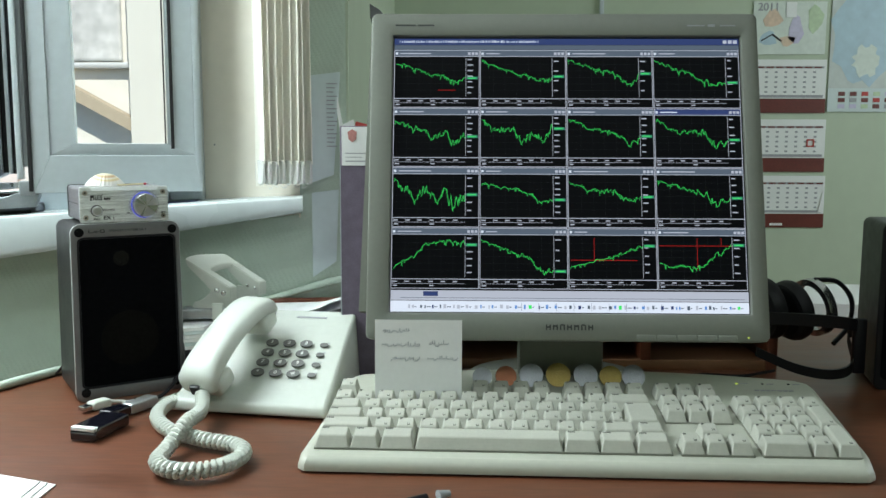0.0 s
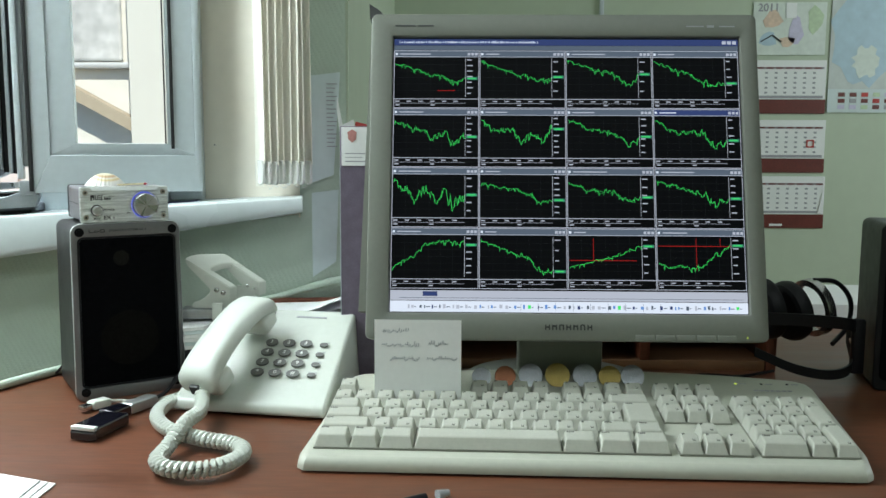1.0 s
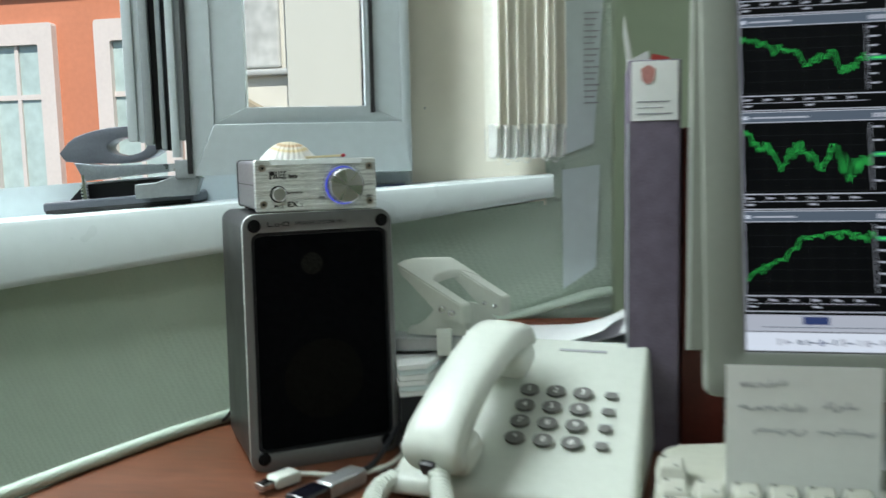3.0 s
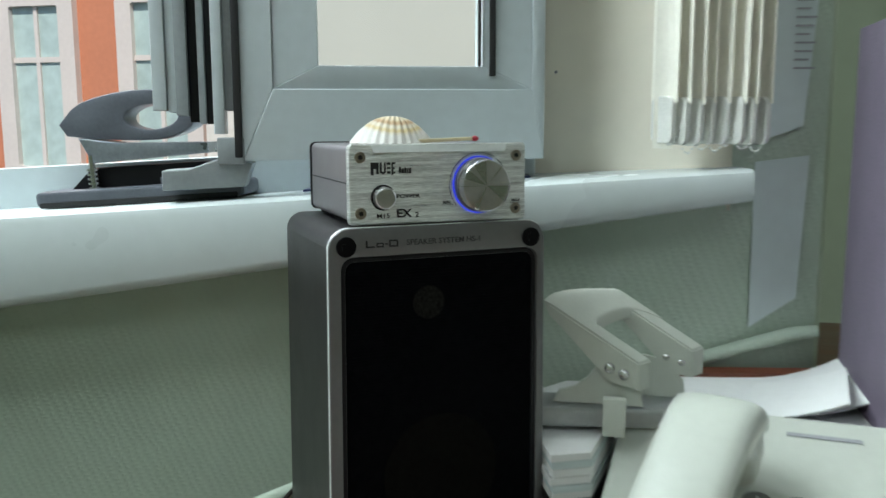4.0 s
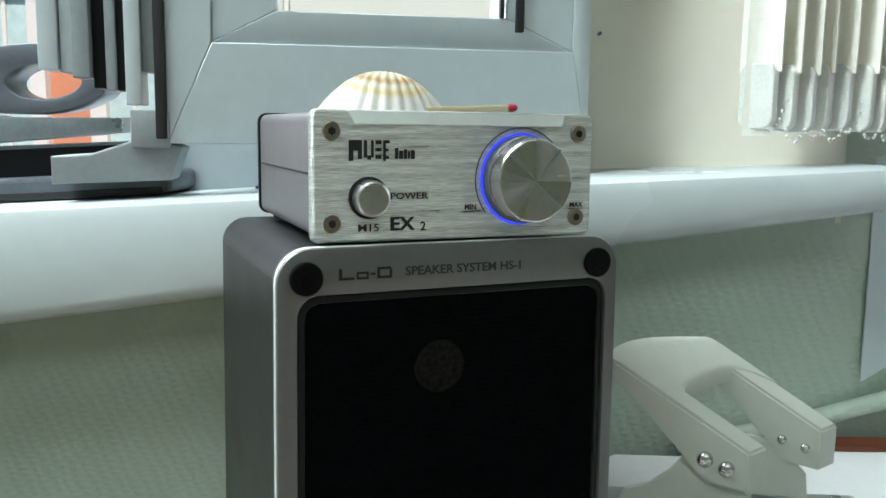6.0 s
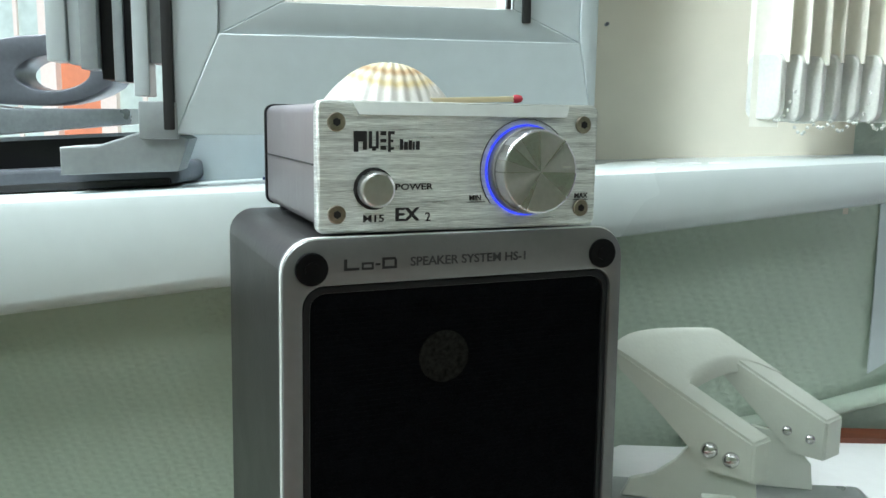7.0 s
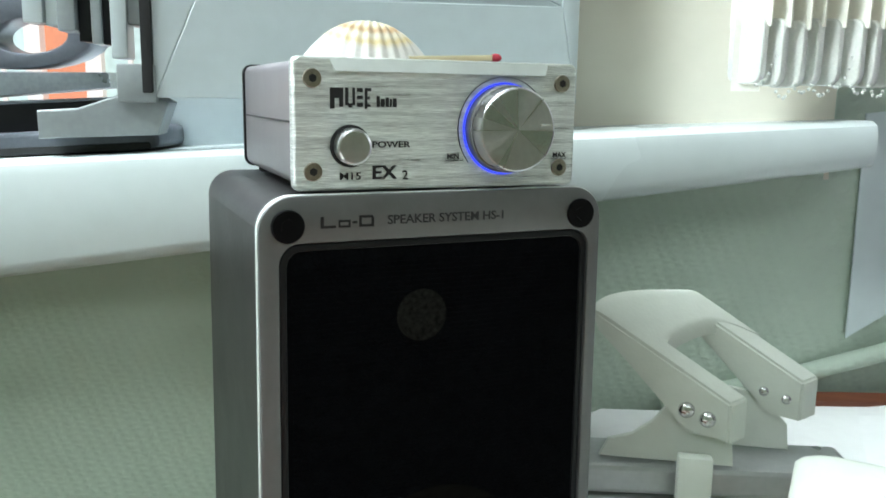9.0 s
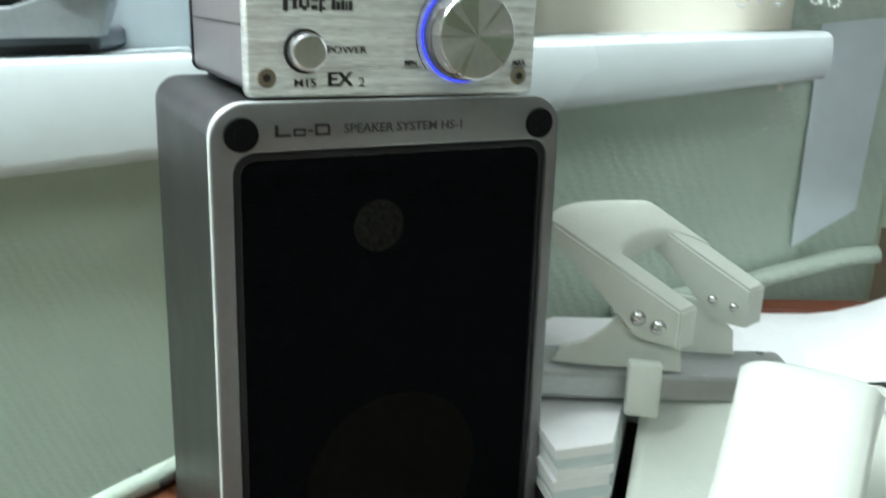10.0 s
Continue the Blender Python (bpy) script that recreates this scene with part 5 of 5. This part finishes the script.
def coil_cord():
    ctrl = [(-0.372, 0.030, 0.010), (-0.388, 0.010, 0.0095), (-0.384, -0.030, 0.0095), (-0.360, -0.066, 0.0095), (-0.325, -0.088, 0.0095), (-0.292, -0.102, 0.0095), (-0.280, -0.122, 0.0095), (-0.288, -0.147, 0.0095),
            (-0.308, -0.160, 0.0095), (-0.331, -0.157, 0.0095), (-0.345, -0.140, 0.0095), (-0.346, -0.114, 0.010), (-0.340, -0.082, 0.0215), (-0.338, -0.050, 0.021), (-0.345, -0.018, 0.022), (-0.350, -0.003, 0.030)]
    path = smooth_path(ctrl, 40)
    L = [0.0]
    for a, b in zip(path, path[1:]):
        L.append(L[-1] + (b - a).length)
    pts = []
    turns_per_m, R = 190.0, 0.0048
    steps = int(L[-1] * turns_per_m * 10)
    j = 0
    for i in range(steps + 1):
        d = L[-1] * i / steps
        while j < len(L) - 2 and L[j + 1] < d:
            j += 1
        f = (d - L[j]) / max(1e-9, L[j + 1] - L[j])
        p = path[j].lerp(path[j + 1], f)
        t = (path[min(j + 3, len(path) - 1)] - path[max(j - 3, 0)]).normalized()
        s_ = t.cross(Vector((0, 0, 1))).normalized()
        u_ = s_.cross(t)
        a = 2 * math.pi * turns_per_m * d
        pts.append(p + R * (math.cos(a) * s_ + math.sin(a) * u_))
    c = thing("coil_cord", pose(-0.32, -0.1, 0), "white coiled telephone cord looped on the desk", "cord")
    home = Matrix.Translation((0.32, 0.1, 0))
    part("coil", tube_bm(pts, 0.0024, 6), PHONE, c, m=home)
    part("plug", tube_bm([path[0], path[0] + Vector((0.004, 0.006, 0.001)), path[0] + Vector((0.010, 0.012, 0.002))], 0.003, 8), PHONE, c, m=home)
    part("plug", tube_bm([path[-1], path[-1] + Vector((-0.001, 0.004, 0.002)), path[-1] + Vector((-0.002, 0.008, 0.004))], 0.0032, 8), PHONE, c, m=home)


telephone()
coil_cord()

# ---------------------------------------------------------------- other things on the desk and the sill


def hole_punch_white():
    s = thing("hole_punch", pose(0, 0, 0.0715), "white lever hole punch standing on papers", "hole punch")
    up = Matrix.Translation((0, 0, -0.0715))
    tip = Vector((-0.4022, 0.119, 0.1379))
    du, dv = Vector((0.842, 0.0, -0.54)), Vector((0.344, 0.771, 0.536))

    def top(u, v):
        # the lever's upper side: a slope with a rounded hump at its free end
        return tip + du * u + dv * v - Vector((0, 0, 0.006)) * max(0.0, 1 - u / 0.03) * (v / 0.034)

    def depth(u):
        # the side walls grow deeper down to the hinge, then end level
        if u < 0.0405:
            return 0.0058 + 0.0147 * max(0.0, u / 0.0405) ** 1.15
        return 0.0205 - 0.0054 * min(1.0, (u - 0.0405) / 0.0141)
    NEAR, FAR = (0.0, 0.0072), (0.0272, 0.0344)

    def wall(v0, v1, u0, u1, bulge):
        n = 16
        bm = bmesh.new()
        rows = []
        for i in range(n + 1):
            u = u0 + (u1 - u0) * i / n
            slant = 0.7 * (v1 - v0) * max(0.0, 2.0 * i / n - 1)
            a, b = top(u, v0), top(u + slant, v1)
            d = Vector((0, 0, depth(u - bulge)))
            rows.append([bm.verts.new(q) for q in (a, b, b - d, a - d)])
        for p, q in zip(rows, rows[1:]):
            for k in range(4):
                bm.faces.new((p[k], p[(k + 1) % 4], q[(k + 1) % 4], q[k]))
        bm.faces.new(rows[0][::-1])
        bm.faces.new(rows[-1])
        bmesh.ops.recalc_face_normals(bm, faces=bm.faces[:])
        sharp = [e for e in bm.edges if len(e.link_faces) == 2 and e.calc_face_angle(0) > 0.6]
        bmesh.ops.bevel(bm, geom=sharp, offset=0.0008, segments=2, affect="EDGES")
        return bm
    part("arm", wall(*NEAR, 0.0022, 0.0575, 0.0), PHONE, s, m=up)
    part("arm", wall(*FAR, 0.0292, 0.0792, 0.0245), PHONE, s, m=up)
    # the plate that joins both arms, bowed, with a rounded notch
    bm = bmesh.new()
    n, k = 16, 10
    grid = []
    for i in range(n + 1):
        v = 0.0005 + 0.0335 * i / n
        t = i / n
        start = 0.028 * t ** 2.2
        end = 0.0262 + 0.020 * t - 0.0030 * math.sin(math.pi * t) + 0.012 * (abs(2 * t - 1) ** 6)
        grid.append([bm.verts.new(top(start + (end - start) * j / k, v) + Vector((0, 0, 0.0005 - 0.0007 * max(0, 1 - j / 2.0) ** 2))) for j in range(k + 1)])
    for a, b in zip(grid, grid[1:]):
        for j in range(k):
            bm.faces.new((a[j], a[j + 1], b[j + 1], b[j]))
    r = bmesh.ops.extrude_face_region(bm, geom=bm.faces[:])
    bmesh.ops.translate(bm, vec=(0.001, 0, -0.0050), verts=[v for v in r["geom"] if isinstance(v, bmesh.types.BMVert)])
    bmesh.ops.recalc_face_normals(bm, faces=bm.faces[:])
    part("bow", bm, PHONE, s, m=up)
    # hinge brackets flare down to the base
    for y, x0 in ((0.1215, 0.0), (0.1410, 0.022)):
        o = [(-0.397, 0.0835), (-0.394, 0.0900), (-0.386, 0.0925), (-0.379, 0.0980), (-0.373, 0.1060), (-0.362, 0.1040), (-0.352, 0.0930), (-0.351, 0.0835)]
        part("bracket", prism_bm([(x + x0, z) for x, z in o], y, y + 0.0025, 0.0004), PHONE, s, m=up)
    for x, y, z, r in ((-0.3682, 0.1178, 0.1038, 0.0026), (-0.3610, 0.1178, 0.1009, 0.0026), (-0.3394, 0.1385, 0.1056, 0.0016), (-0.3314, 0.1385, 0.1030, 0.0016)):
        dome = bmesh.new()
        bmesh.ops.create_uvsphere(dome, u_segments=20, v_segments=10, radius=r * 1.12)
        part("rivet", moved(dome, Matrix.Translation((x, y + 0.0012, z)) @ Matrix.Diagonal((1, 0.75, 1, 1))), STEEL, s, "bright steel rivet", m=up)
    bar = prism_bm(round_rect(0, 0.105, 0, 0.0110, 0.004, 5), 0, 0.026, 0.002)
    part("base", bar, GREYB, s, "grey steel base", m=pose(-0.410, 0.114, 0, 0, 0, 7))
    part("guide_tab", box_bm(-0.371, -0.3595, 0.108, 0.1135, -0.0005, 0.0195, 0.001), PHONE, s, "white plastic guide")


def hole_punch_grey():
    M = W @ Matrix.Translation((-0.198, 0.012, sill_top(-0.198) + 0.0012)) @ pose(0, 0, 0, 0, -3.5, 0) @ Matrix.Scale(0.76, 4)
    s = thing("hole_punch", M, "grey and black heavy hole punch standing on the window sill", "hole punch")
    part("base", prism_bm(round_rect(-0.092, 0.086, 0.0, 0.013, 0.004, 4), -0.022, 0.03, 0.003), GREYM, s, "grey metal base")
    part("base_pad", prism_bm(round_rect(-0.088, 0.080, -0.0006, 0.004, 0.0015, 3), -0.0235, -0.0215, 0.0005), RUBBER, s, "black rubber edge")
    part("ramp", prism_bm([(0.012, 0.011), (0.012, 0.019), (0.027, 0.021), (0.055, 0.030), (0.062, 0.011)], -0.012, 0.022, 0.001), GREYM, s)
    o = [(v.x, v.z) for v in smooth_path([(-0.072, 0, 0.068), (-0.052, 0, 0.085), (-0.01, 0, 0.093), (0.036, 0, 0.090), (0.050, 0, 0.078), (0.042, 0, 0.060), (0.012, 0, 0.051), (-0.03, 0, 0.053), (-0.066, 0, 0.058)], 3)]
    oc = [(0.008 - 0.023 * math.cos(k * 2 * math.pi / 25), 0.0700 + 0.0105 * math.sin(k * 2 * math.pi / 25)) for k in range(25)]
    part("lever", ring_bm(o, oc, -0.006, 0.020, 0.0015), GREYM, s, "grey steel lever with a finger slot")
    part("arm", prism_bm([(-0.055, 0.056), (-0.02, 0.050), (0.055, 0.046), (0.055, 0.037), (-0.045, 0.034)], -0.010, 0.018, 0.001), mat("steel_arm", (0.33, 0.36, 0.40), 0.3, 0.7, 0.15, 50), s)
    part("arm", prism_bm([(-0.050, 0.030), (0.050, 0.030), (0.012, 0.012), (-0.070, 0.012)], -0.002, 0.016, 0.001), DARKP, s, "black punch housing")
    for k in range(5):
        part("spring", moved(cyl_bm(0.005, 0.002, 18), pose(-0.046, -0.008, 0.0125 + 0.0038 * k, 90, 0, 0)), STEEL, s)
    part("spring_post", moved(cyl_bm(0.0026, 0.030, 14), pose(-0.046, -0.008, 0.011, 90, 0, 0)), STEEL, s)
    # long dark ruler on the sill
    single("ruler", box_bm(-0.10, 0.048, 0.028, 0.05, 0, 0.003, 0.0006), mat("navy_plastic", (0.03, 0.05, 0.14), 0.3), "dark blue plastic ruler lying on the sill", "ruler", W @ Matrix.Translation((0, -0.014, sill_top(-0.03) + 0.0003)) @ pose(0, 0, 0, 0, -3.5, 0)) 


def binder():
    s = thing("box_file", pose(-0.232, 0.12, 0), "tall mottled lever-arch file with a white label", "binder")
    part("spine", box_bm(0, 0.036, 0, 0.004, 0, 0.282, 0.0012), BINDER, s)
    part("cover", merged(box_bm(0, 0.0032, 0.004, 0.115, 0, 0.282, 0.0008), box_bm(0.0328, 0.036, 0.004, 0.115, 0, 0.282, 0.0008)), BINDER, s)
    part("pages", box_bm(0.006, 0.030, 0.010, 0.11, 0.004, 0.272), PAPER, s, smooth=False)
    lb = part("label", box_bm(0.002, 0.034, -0.0008, -0.0002, 0.240, 0.281, 0.0001), PAPER, s, "white label with a red emblem")
    part("emblem", merged(prism_bm([(0.0085, 0.2755), (0.0135, 0.2785), (0.0185, 0.2755), (0.0175, 0.268), (0.0135, 0.2645), (0.0095, 0.268)], -0.0014, -0.0009)), mat("faded_red_print", (0.50, 0.22, 0.20), 0.7, 0, 0.3, 300), lb)
    part("print", bars_bm([(0.006, 0.028, 0.2525, 0.2535), (0.006, 0.024, 0.2485, 0.2492), (0.006, 0.030, 0.2440, 0.2452)], -0.0009), INKGREY, lb)
    part("stripe", box_bm(-0.0005, 0.0005, -0.0005, 0.0, 0.0, 0.238), PVC, s, "white edge strip") 
    t = thing("paper_slip", pose(-0.2255, 0.125, 0.272, 0, -8, 12), "white paper slip sticking out of the file", "paper")
    part("slip", prism_bm([(-0.006, 0), (0.012, 0), (0.010, 0.016), (-0.002, 0.012), (-0.0035, 0.042), (-0.006, 0.030)], 0, 0.0008), PAPER, t, smooth=False)
    single("paper_slip", moved(prism_bm([(0, 0), (0.018, 0), (0.016, 0.012), (0.004, 0.015)], 0, 0.0008), pose(0, 0, 0)), RED, "red paper slip sticking out of the file", "paper", pose(-0.2195, 0.128, 0.272), smooth=False)
    single("box_file", merged(box_bm(0, 0.03, 0, 0.10, 0, 0.235, 0.001)), BURG, "burgundy cardboard file beside the mottled one", "binder", pose(-0.1935, 0.130, 0))


def usb_things():
    s = thing("usb_stick", pose(-0.4345, -0.0700, 0, 0, 0, 76), "black glossy pocket player with a painted end highlight lying on the desk", "player")
    part("body", prism_bm(round_rect(0, 0.046, 0.0012, 0.0130, 0.003, 4), -0.0135, 0.0135, 0.002), GLOSSB, s)
    part("end_cap", box_bm(-0.0035, 0.001, -0.0125, 0.0125, 0.0012, 0.0095, 0.001), GLOSSB, s)
    # highlight along the black end's upper edge, put in as a pale strip
    part("end_highlight", box_bm(-0.0032, 0.0030, -0.0122, 0.0122, 0.0096, 0.0134, 0.0008), BRUSHL, s, "pale strip painted as the highlight on the end")
    part("dial", moved(cyl_bm(0.005, 0.0004, 24), pose(0.024, 0, 0.0123, 90, 0, 0)), GREYP, s)
    c = thing("usb_plug", pose(-0.4665, 0.0140, 0, 0, 0, 58), "white usb plug with a cable", "plug")
    part("tip", box_bm(-0.010, 0.0, -0.0045, 0.0045, 0.003, 0.0075, 0.0004), STEEL, c)
    part("grip", prism_bm(round_rect(0, 0.021, 0.001, 0.0095, 0.003, 4), -0.0065, 0.0065, 0.002), PHONE, c)
    g = thing("usb_plug", pose(-0.4270, 0.0040, 0, 0, 0, 65), "grey usb connector with a black cable", "plug")
    part("grip", prism_bm(round_rect(0, 0.036, 0.0005, 0.0115, 0.003, 4), -0.0075, 0.0075, 0.002), GREYB, g)
    part("shell", prism_bm(round_rect(-0.026, 0.0, 0.001, 0.0115, 0.003, 4), -0.0085, 0.0085, 0.002), GLOSSB, g, "black plug shell")
    part("cable", tube_bm(smooth_path([(0.036, 0, 0.006), (0.055, 0.002, 0.008), (0.075, 0.004, 0.018), (0.097, 0.007, 0.030), (0.120, 0.012, 0.045)], 6), 0.0021, 8), DARKP, g, "black cable")
    single("cable", tube_bm(smooth_path([(-0.4555, 0.0318, 0.005), (-0.447, 0.036, 0.004), (-0.434, 0.038, 0.003), (-0.415, 0.042, 0.003), (-0.398, 0.058, 0.004), (-0.392, 0.085, 0.004)], 6), 0.0018, 8), PHONE, "white thin cable on the desk", "cable")
    single("cable", tube_bm(smooth_path([(-0.575, 0.150, 0.002), (-0.56, 0.140, 0.004), (-0.548, 0.135, 0.016), (-0.535, 0.13, 0.028), (-0.53, 0.128, 0.05)], 6), 0.0014, 8), INK, "thin black wire behind the loudspeaker", "cable")
    p = thing("pen", pose(-0.122, -0.192, 0.0042, 0, 0, 32), "black pen lying on the desk", "pen")
    part("barrel", moved(cyl_bm(0.0040, 0.12, 20), pose(-0.006, 0, 0, 0, 0, 90)), DARKP, p)
    part("tip", moved(cyl_bm(0.0040, 0.010, 20, 0.0022), pose(0.004, 0, 0, 0, 0, -90)), GREYP, p)


def headphones():
    s = thing("headphones", pose(0.28, 0.17, 0), "black headphones with silver rings lying on the desk", "headphones")
    for x, y, z, t in ((-0.030, -0.01, 0.082, 12), (0.0, 0.0, 0.078, 18)):
        m = Matrix.Translation((x, y, z)) @ pose(0, 0, 0, -10, 0, 90 + t)
        c = part("ear_pad", cyl_bm(0.036, 0.017, 40, 0.033, 0.006), LEATHER, s, m=m)
    m = Matrix.Translation((0.020, 0.002, 0.080)) @ pose(0, 0, 0, -10, 0, 108)
    part("ring", ring_bm([(0.033 * math.cos(i * math.pi / 20), 0.033 * math.sin(i * math.pi / 20)) for i in range(40)], [(0.026 * math.cos(i * math.pi / 20), 0.026 * math.sin(i * math.pi / 20)) for i in range(40)], -0.006, 0.004, 0.001), STEEL, s, "silver ring", m=m)
    band = [(0.02, 0.0, 0.112), (0.05, 0.01, 0.108), (0.072, 0.02, 0.085), (0.070, 0.02, 0.055), (0.045, 0.0, 0.038)]
    part("yoke", tube_bm(smooth_path(band, 6), 0.0028, 8), DARKP, s)

    def strap(pts, w):
        bm = bmesh.new()
        rows = []
        for p in smooth_path(pts, 6):
            rows.append([bm.verts.new(p + Vector((0, 0, w / 2))), bm.verts.new(p - Vector((0, 0, w / 2)))])
        for a, b in zip(rows, rows[1:]):
            bm.faces.new((a[0], b[0], b[1], a[1]))
        r = bmesh.ops.extrude_face_region(bm, geom=bm.faces[:])
        bmesh.ops.translate(bm, vec=(0, 0.004, 0), verts=[v for v in r["geom"] if isinstance(v, bmesh.types.BMVert)])
        bmesh.ops.recalc_face_normals(bm, faces=bm.faces[:])
        return bm
    part("headband", strap([(-0.05, -0.055, 0.078), (-0.01, -0.058, 0.077), (0.035, -0.05, 0.072), (0.058, -0.03, 0.064), (0.062, 0.0, 0.050)], 0.013), LEATHER, s, "padded black headband")
    part("headband", strap([(-0.06, -0.05, 0.040), (-0.02, -0.06, 0.024), (0.02, -0.058, 0.017), (0.05, -0.04, 0.022), (0.062, 0.0, 0.045)], 0.0105), LEATHER, s)
    part("slider", box_bm(0.052, 0.066, -0.036, -0.026, 0.012, 0.074, 0.003), DARKP, s)
    single("cable", tube_bm(smooth_path([(0.10, 0.16, 0.002), (0.14, 0.15, 0.003), (0.18, 0.165, 0.002), (0.22, 0.16, 0.002), (0.26, 0.17, 0.006)], 6), 0.0018, 8), DARKP, "thin black cable on the desk", "cable")


def second_speaker():
    s = thing("loudspeaker", pose(0.346, 0.115, 0, 0, 0, -14), "black loudspeaker box standing on the desk", "loudspeaker")
    part("cabinet", prism_bm(round_rect(0, 0.12, 0, 0.181, 0.008), 0, 0.10, 0.002), DARKP, s)
    part("grille", prism_bm(round_rect(0.006, 0.114, 0.012, 0.166, 0.006), -0.002, 0.0, 0.0008), GRILLE, s)


def far_wall_things():
    c = thing("wall_calendar", pose(1.03, 2.598, 0), "three-month wall calendar with burgundy strips", "calendar")
    x0, x1 = 0.0, 0.282
    part("picture", box_bm(x0, x1, -0.004, -0.001, 0.625, 0.825), MAPLAND, c, "pastel map picture", smooth=False)
    for a, b, zz, zt, m in ((0.02, 0.10, 0.65, 0.72, MAPBLUE), (0.13, 0.20, 0.66, 0.78, MAPVIOL), (0.10, 0.17, 0.65, 0.70, MAPPINK), (0.20, 0.275, 0.70, 0.815, MAPGREEN), (0.03, 0.12, 0.72, 0.80, MAPPINK)):
        part("map_patch", prism_bm([(a + (b - a) * (0.5 + 0.5 * math.cos(k * 0.7 + a * 40) * (0.8 + 0.2 * math.sin(k * 2.1 + zz * 9))), zz + (zt - zz) * (0.5 + 0.5 * math.sin(k * 0.7 + a * 40) * (0.85 + 0.15 * math.cos(k * 1.7)))) for k in range(9)], -0.0052, -0.0042), m, c, smooth=False)
    part("lettering", text_bm("2011", 0.042, 0.0006), INKGREY, c, m=pose(0.058, -0.0048, 0.803))
    part("hanger", box_bm(0.125, 0.165, -0.007, -0.0045, 0.765, 0.822), PAPER, c, smooth=False)
    part("clock_mark", merged(moved(box_bm(0, 0.045, -0.007, -0.005, -0.003, 0.003), pose(0.075, 0, 0.70, 0, 35, 0)), moved(box_bm(0, 0.05, -0.007, -0.005, -0.002, 0.002), pose(0.075, 0, 0.70, 0, 150, 0))), INK, c)
    tops = [0.605, 0.375, 0.155]
    for k, zt in enumerate(tops):
        off = 0.015 * k
        pg = part("page", box_bm(x0 + 0.008 + off, x1 + 0.010 + off * 0.6, -0.006, -0.002, zt - 0.150, zt, 0.0005), PAPER, c, "white month page", smooth=False)
        part("print", bars_bm([(x0 + 0.02 + off, x1 + off * 0.6, zt - 0.034, zt - 0.026), (x0 + 0.02 + off, x1 + off * 0.6, zt - 0.146, zt - 0.136)] +
                              [(x0 + 0.055 + off + 0.037 * i, x0 + 0.066 + off + 0.037 * i, zt - 0.052 - 0.019 * j, zt - 0.045 - 0.019 * j) for i in range(6) for j in range(5)], -0.0061, 0.0006), INKGREY, pg, smooth=False)
        part("print", bars_bm([(x0 + 0.022 + off + 0.037 * i, x0 + 0.050 + off + 0.037 * i, zt - 0.033, zt - 0.027) for i in range(7)], -0.0068, 0.0005), BURG, pg, smooth=False)
        part("strip", box_bm(x0 + 0.006 + off, x1 + 0.012 + off * 0.6, -0.004, -0.001, zt - 0.205, zt - 0.1505), BURG, c, "burgundy card strip", smooth=False)
    part("date_marker", ring_bm(round_rect(0.228, 0.258, 0.268, 0.298, 0.002, 2), round_rect(0.233, 0.253, 0.273, 0.293, 0.002, 2), -0.009, -0.0065), RED, c, "red date frame")
    part("fold", prism_bm([(x1 + 0.004, 0.01), (x1 + 0.020, 0.012), (x1 + 0.019, 0.09)], -0.010, -0.0065), PAPER, c, smooth=False)
    part("mark", box_bm(0.10, 0.15, -0.0052, -0.0042, -0.042, -0.033), PAPER, c, smooth=False)
    m = thing("wall_map", pose(1.332, 2.598, 0), "blue and green wall map with small flags below", "map")
    part("sheet", box_bm(0.0, 0.9, -0.003, -0.001, 0.405, 1.3), mat("faded_map_paper", (0.56, 0.60, 0.58), 0.6, 0, 0.1, 4), m, smooth=False)
    part("sea", prism_bm([(0.13 + 0.125 * math.cos(k * 0.2618) * (1 + 0.12 * math.sin(k * 1.9)), 0.70 + 0.19 * math.sin(k * 0.2618) * (1 + 0.1 * math.cos(k * 2.3))) for k in range(24)], -0.0038, -0.0031), MAPBLUE, m, smooth=False)
    part("land", prism_bm([(0.14 + 0.05 * math.cos(k * 0.2856) * (1 + 0.2 * math.sin(k * 2.7)), 0.60 + 0.06 * math.sin(k * 0.2856) * (1 + 0.2 * math.cos(k * 1.7))) for k in range(22)], -0.0050, -0.0039), MAPLAND, m, smooth=False)
    part("land", prism_bm([(0.26, 0.74), (0.30, 0.72), (0.36, 0.80), (0.34, 1.0), (0.27, 1.02)], -0.0045, -0.0032), MAPLAND, m, smooth=False)
    part("band", box_bm(0.0, 0.9, -0.0045, -0.0032, 0.405, 0.495), PAPERB, m, smooth=False)
    rnd = random.Random(3)
    for k in range(8):
        for j in range(3):
            part("flag", box_bm(0.04 + 0.045 * k, 0.066 + 0.045 * k, -0.006, -0.0046, 0.418 + 0.024 * j, 0.434 + 0.024 * j), rnd.choice((RED, MAPVIOL, INKGREY, MAPGREEN, BURG)), m, smooth=False)


hole_punch_white()
hole_punch_grey()
binder()
usb_things()
headphones()
second_speaker()
far_wall_things()
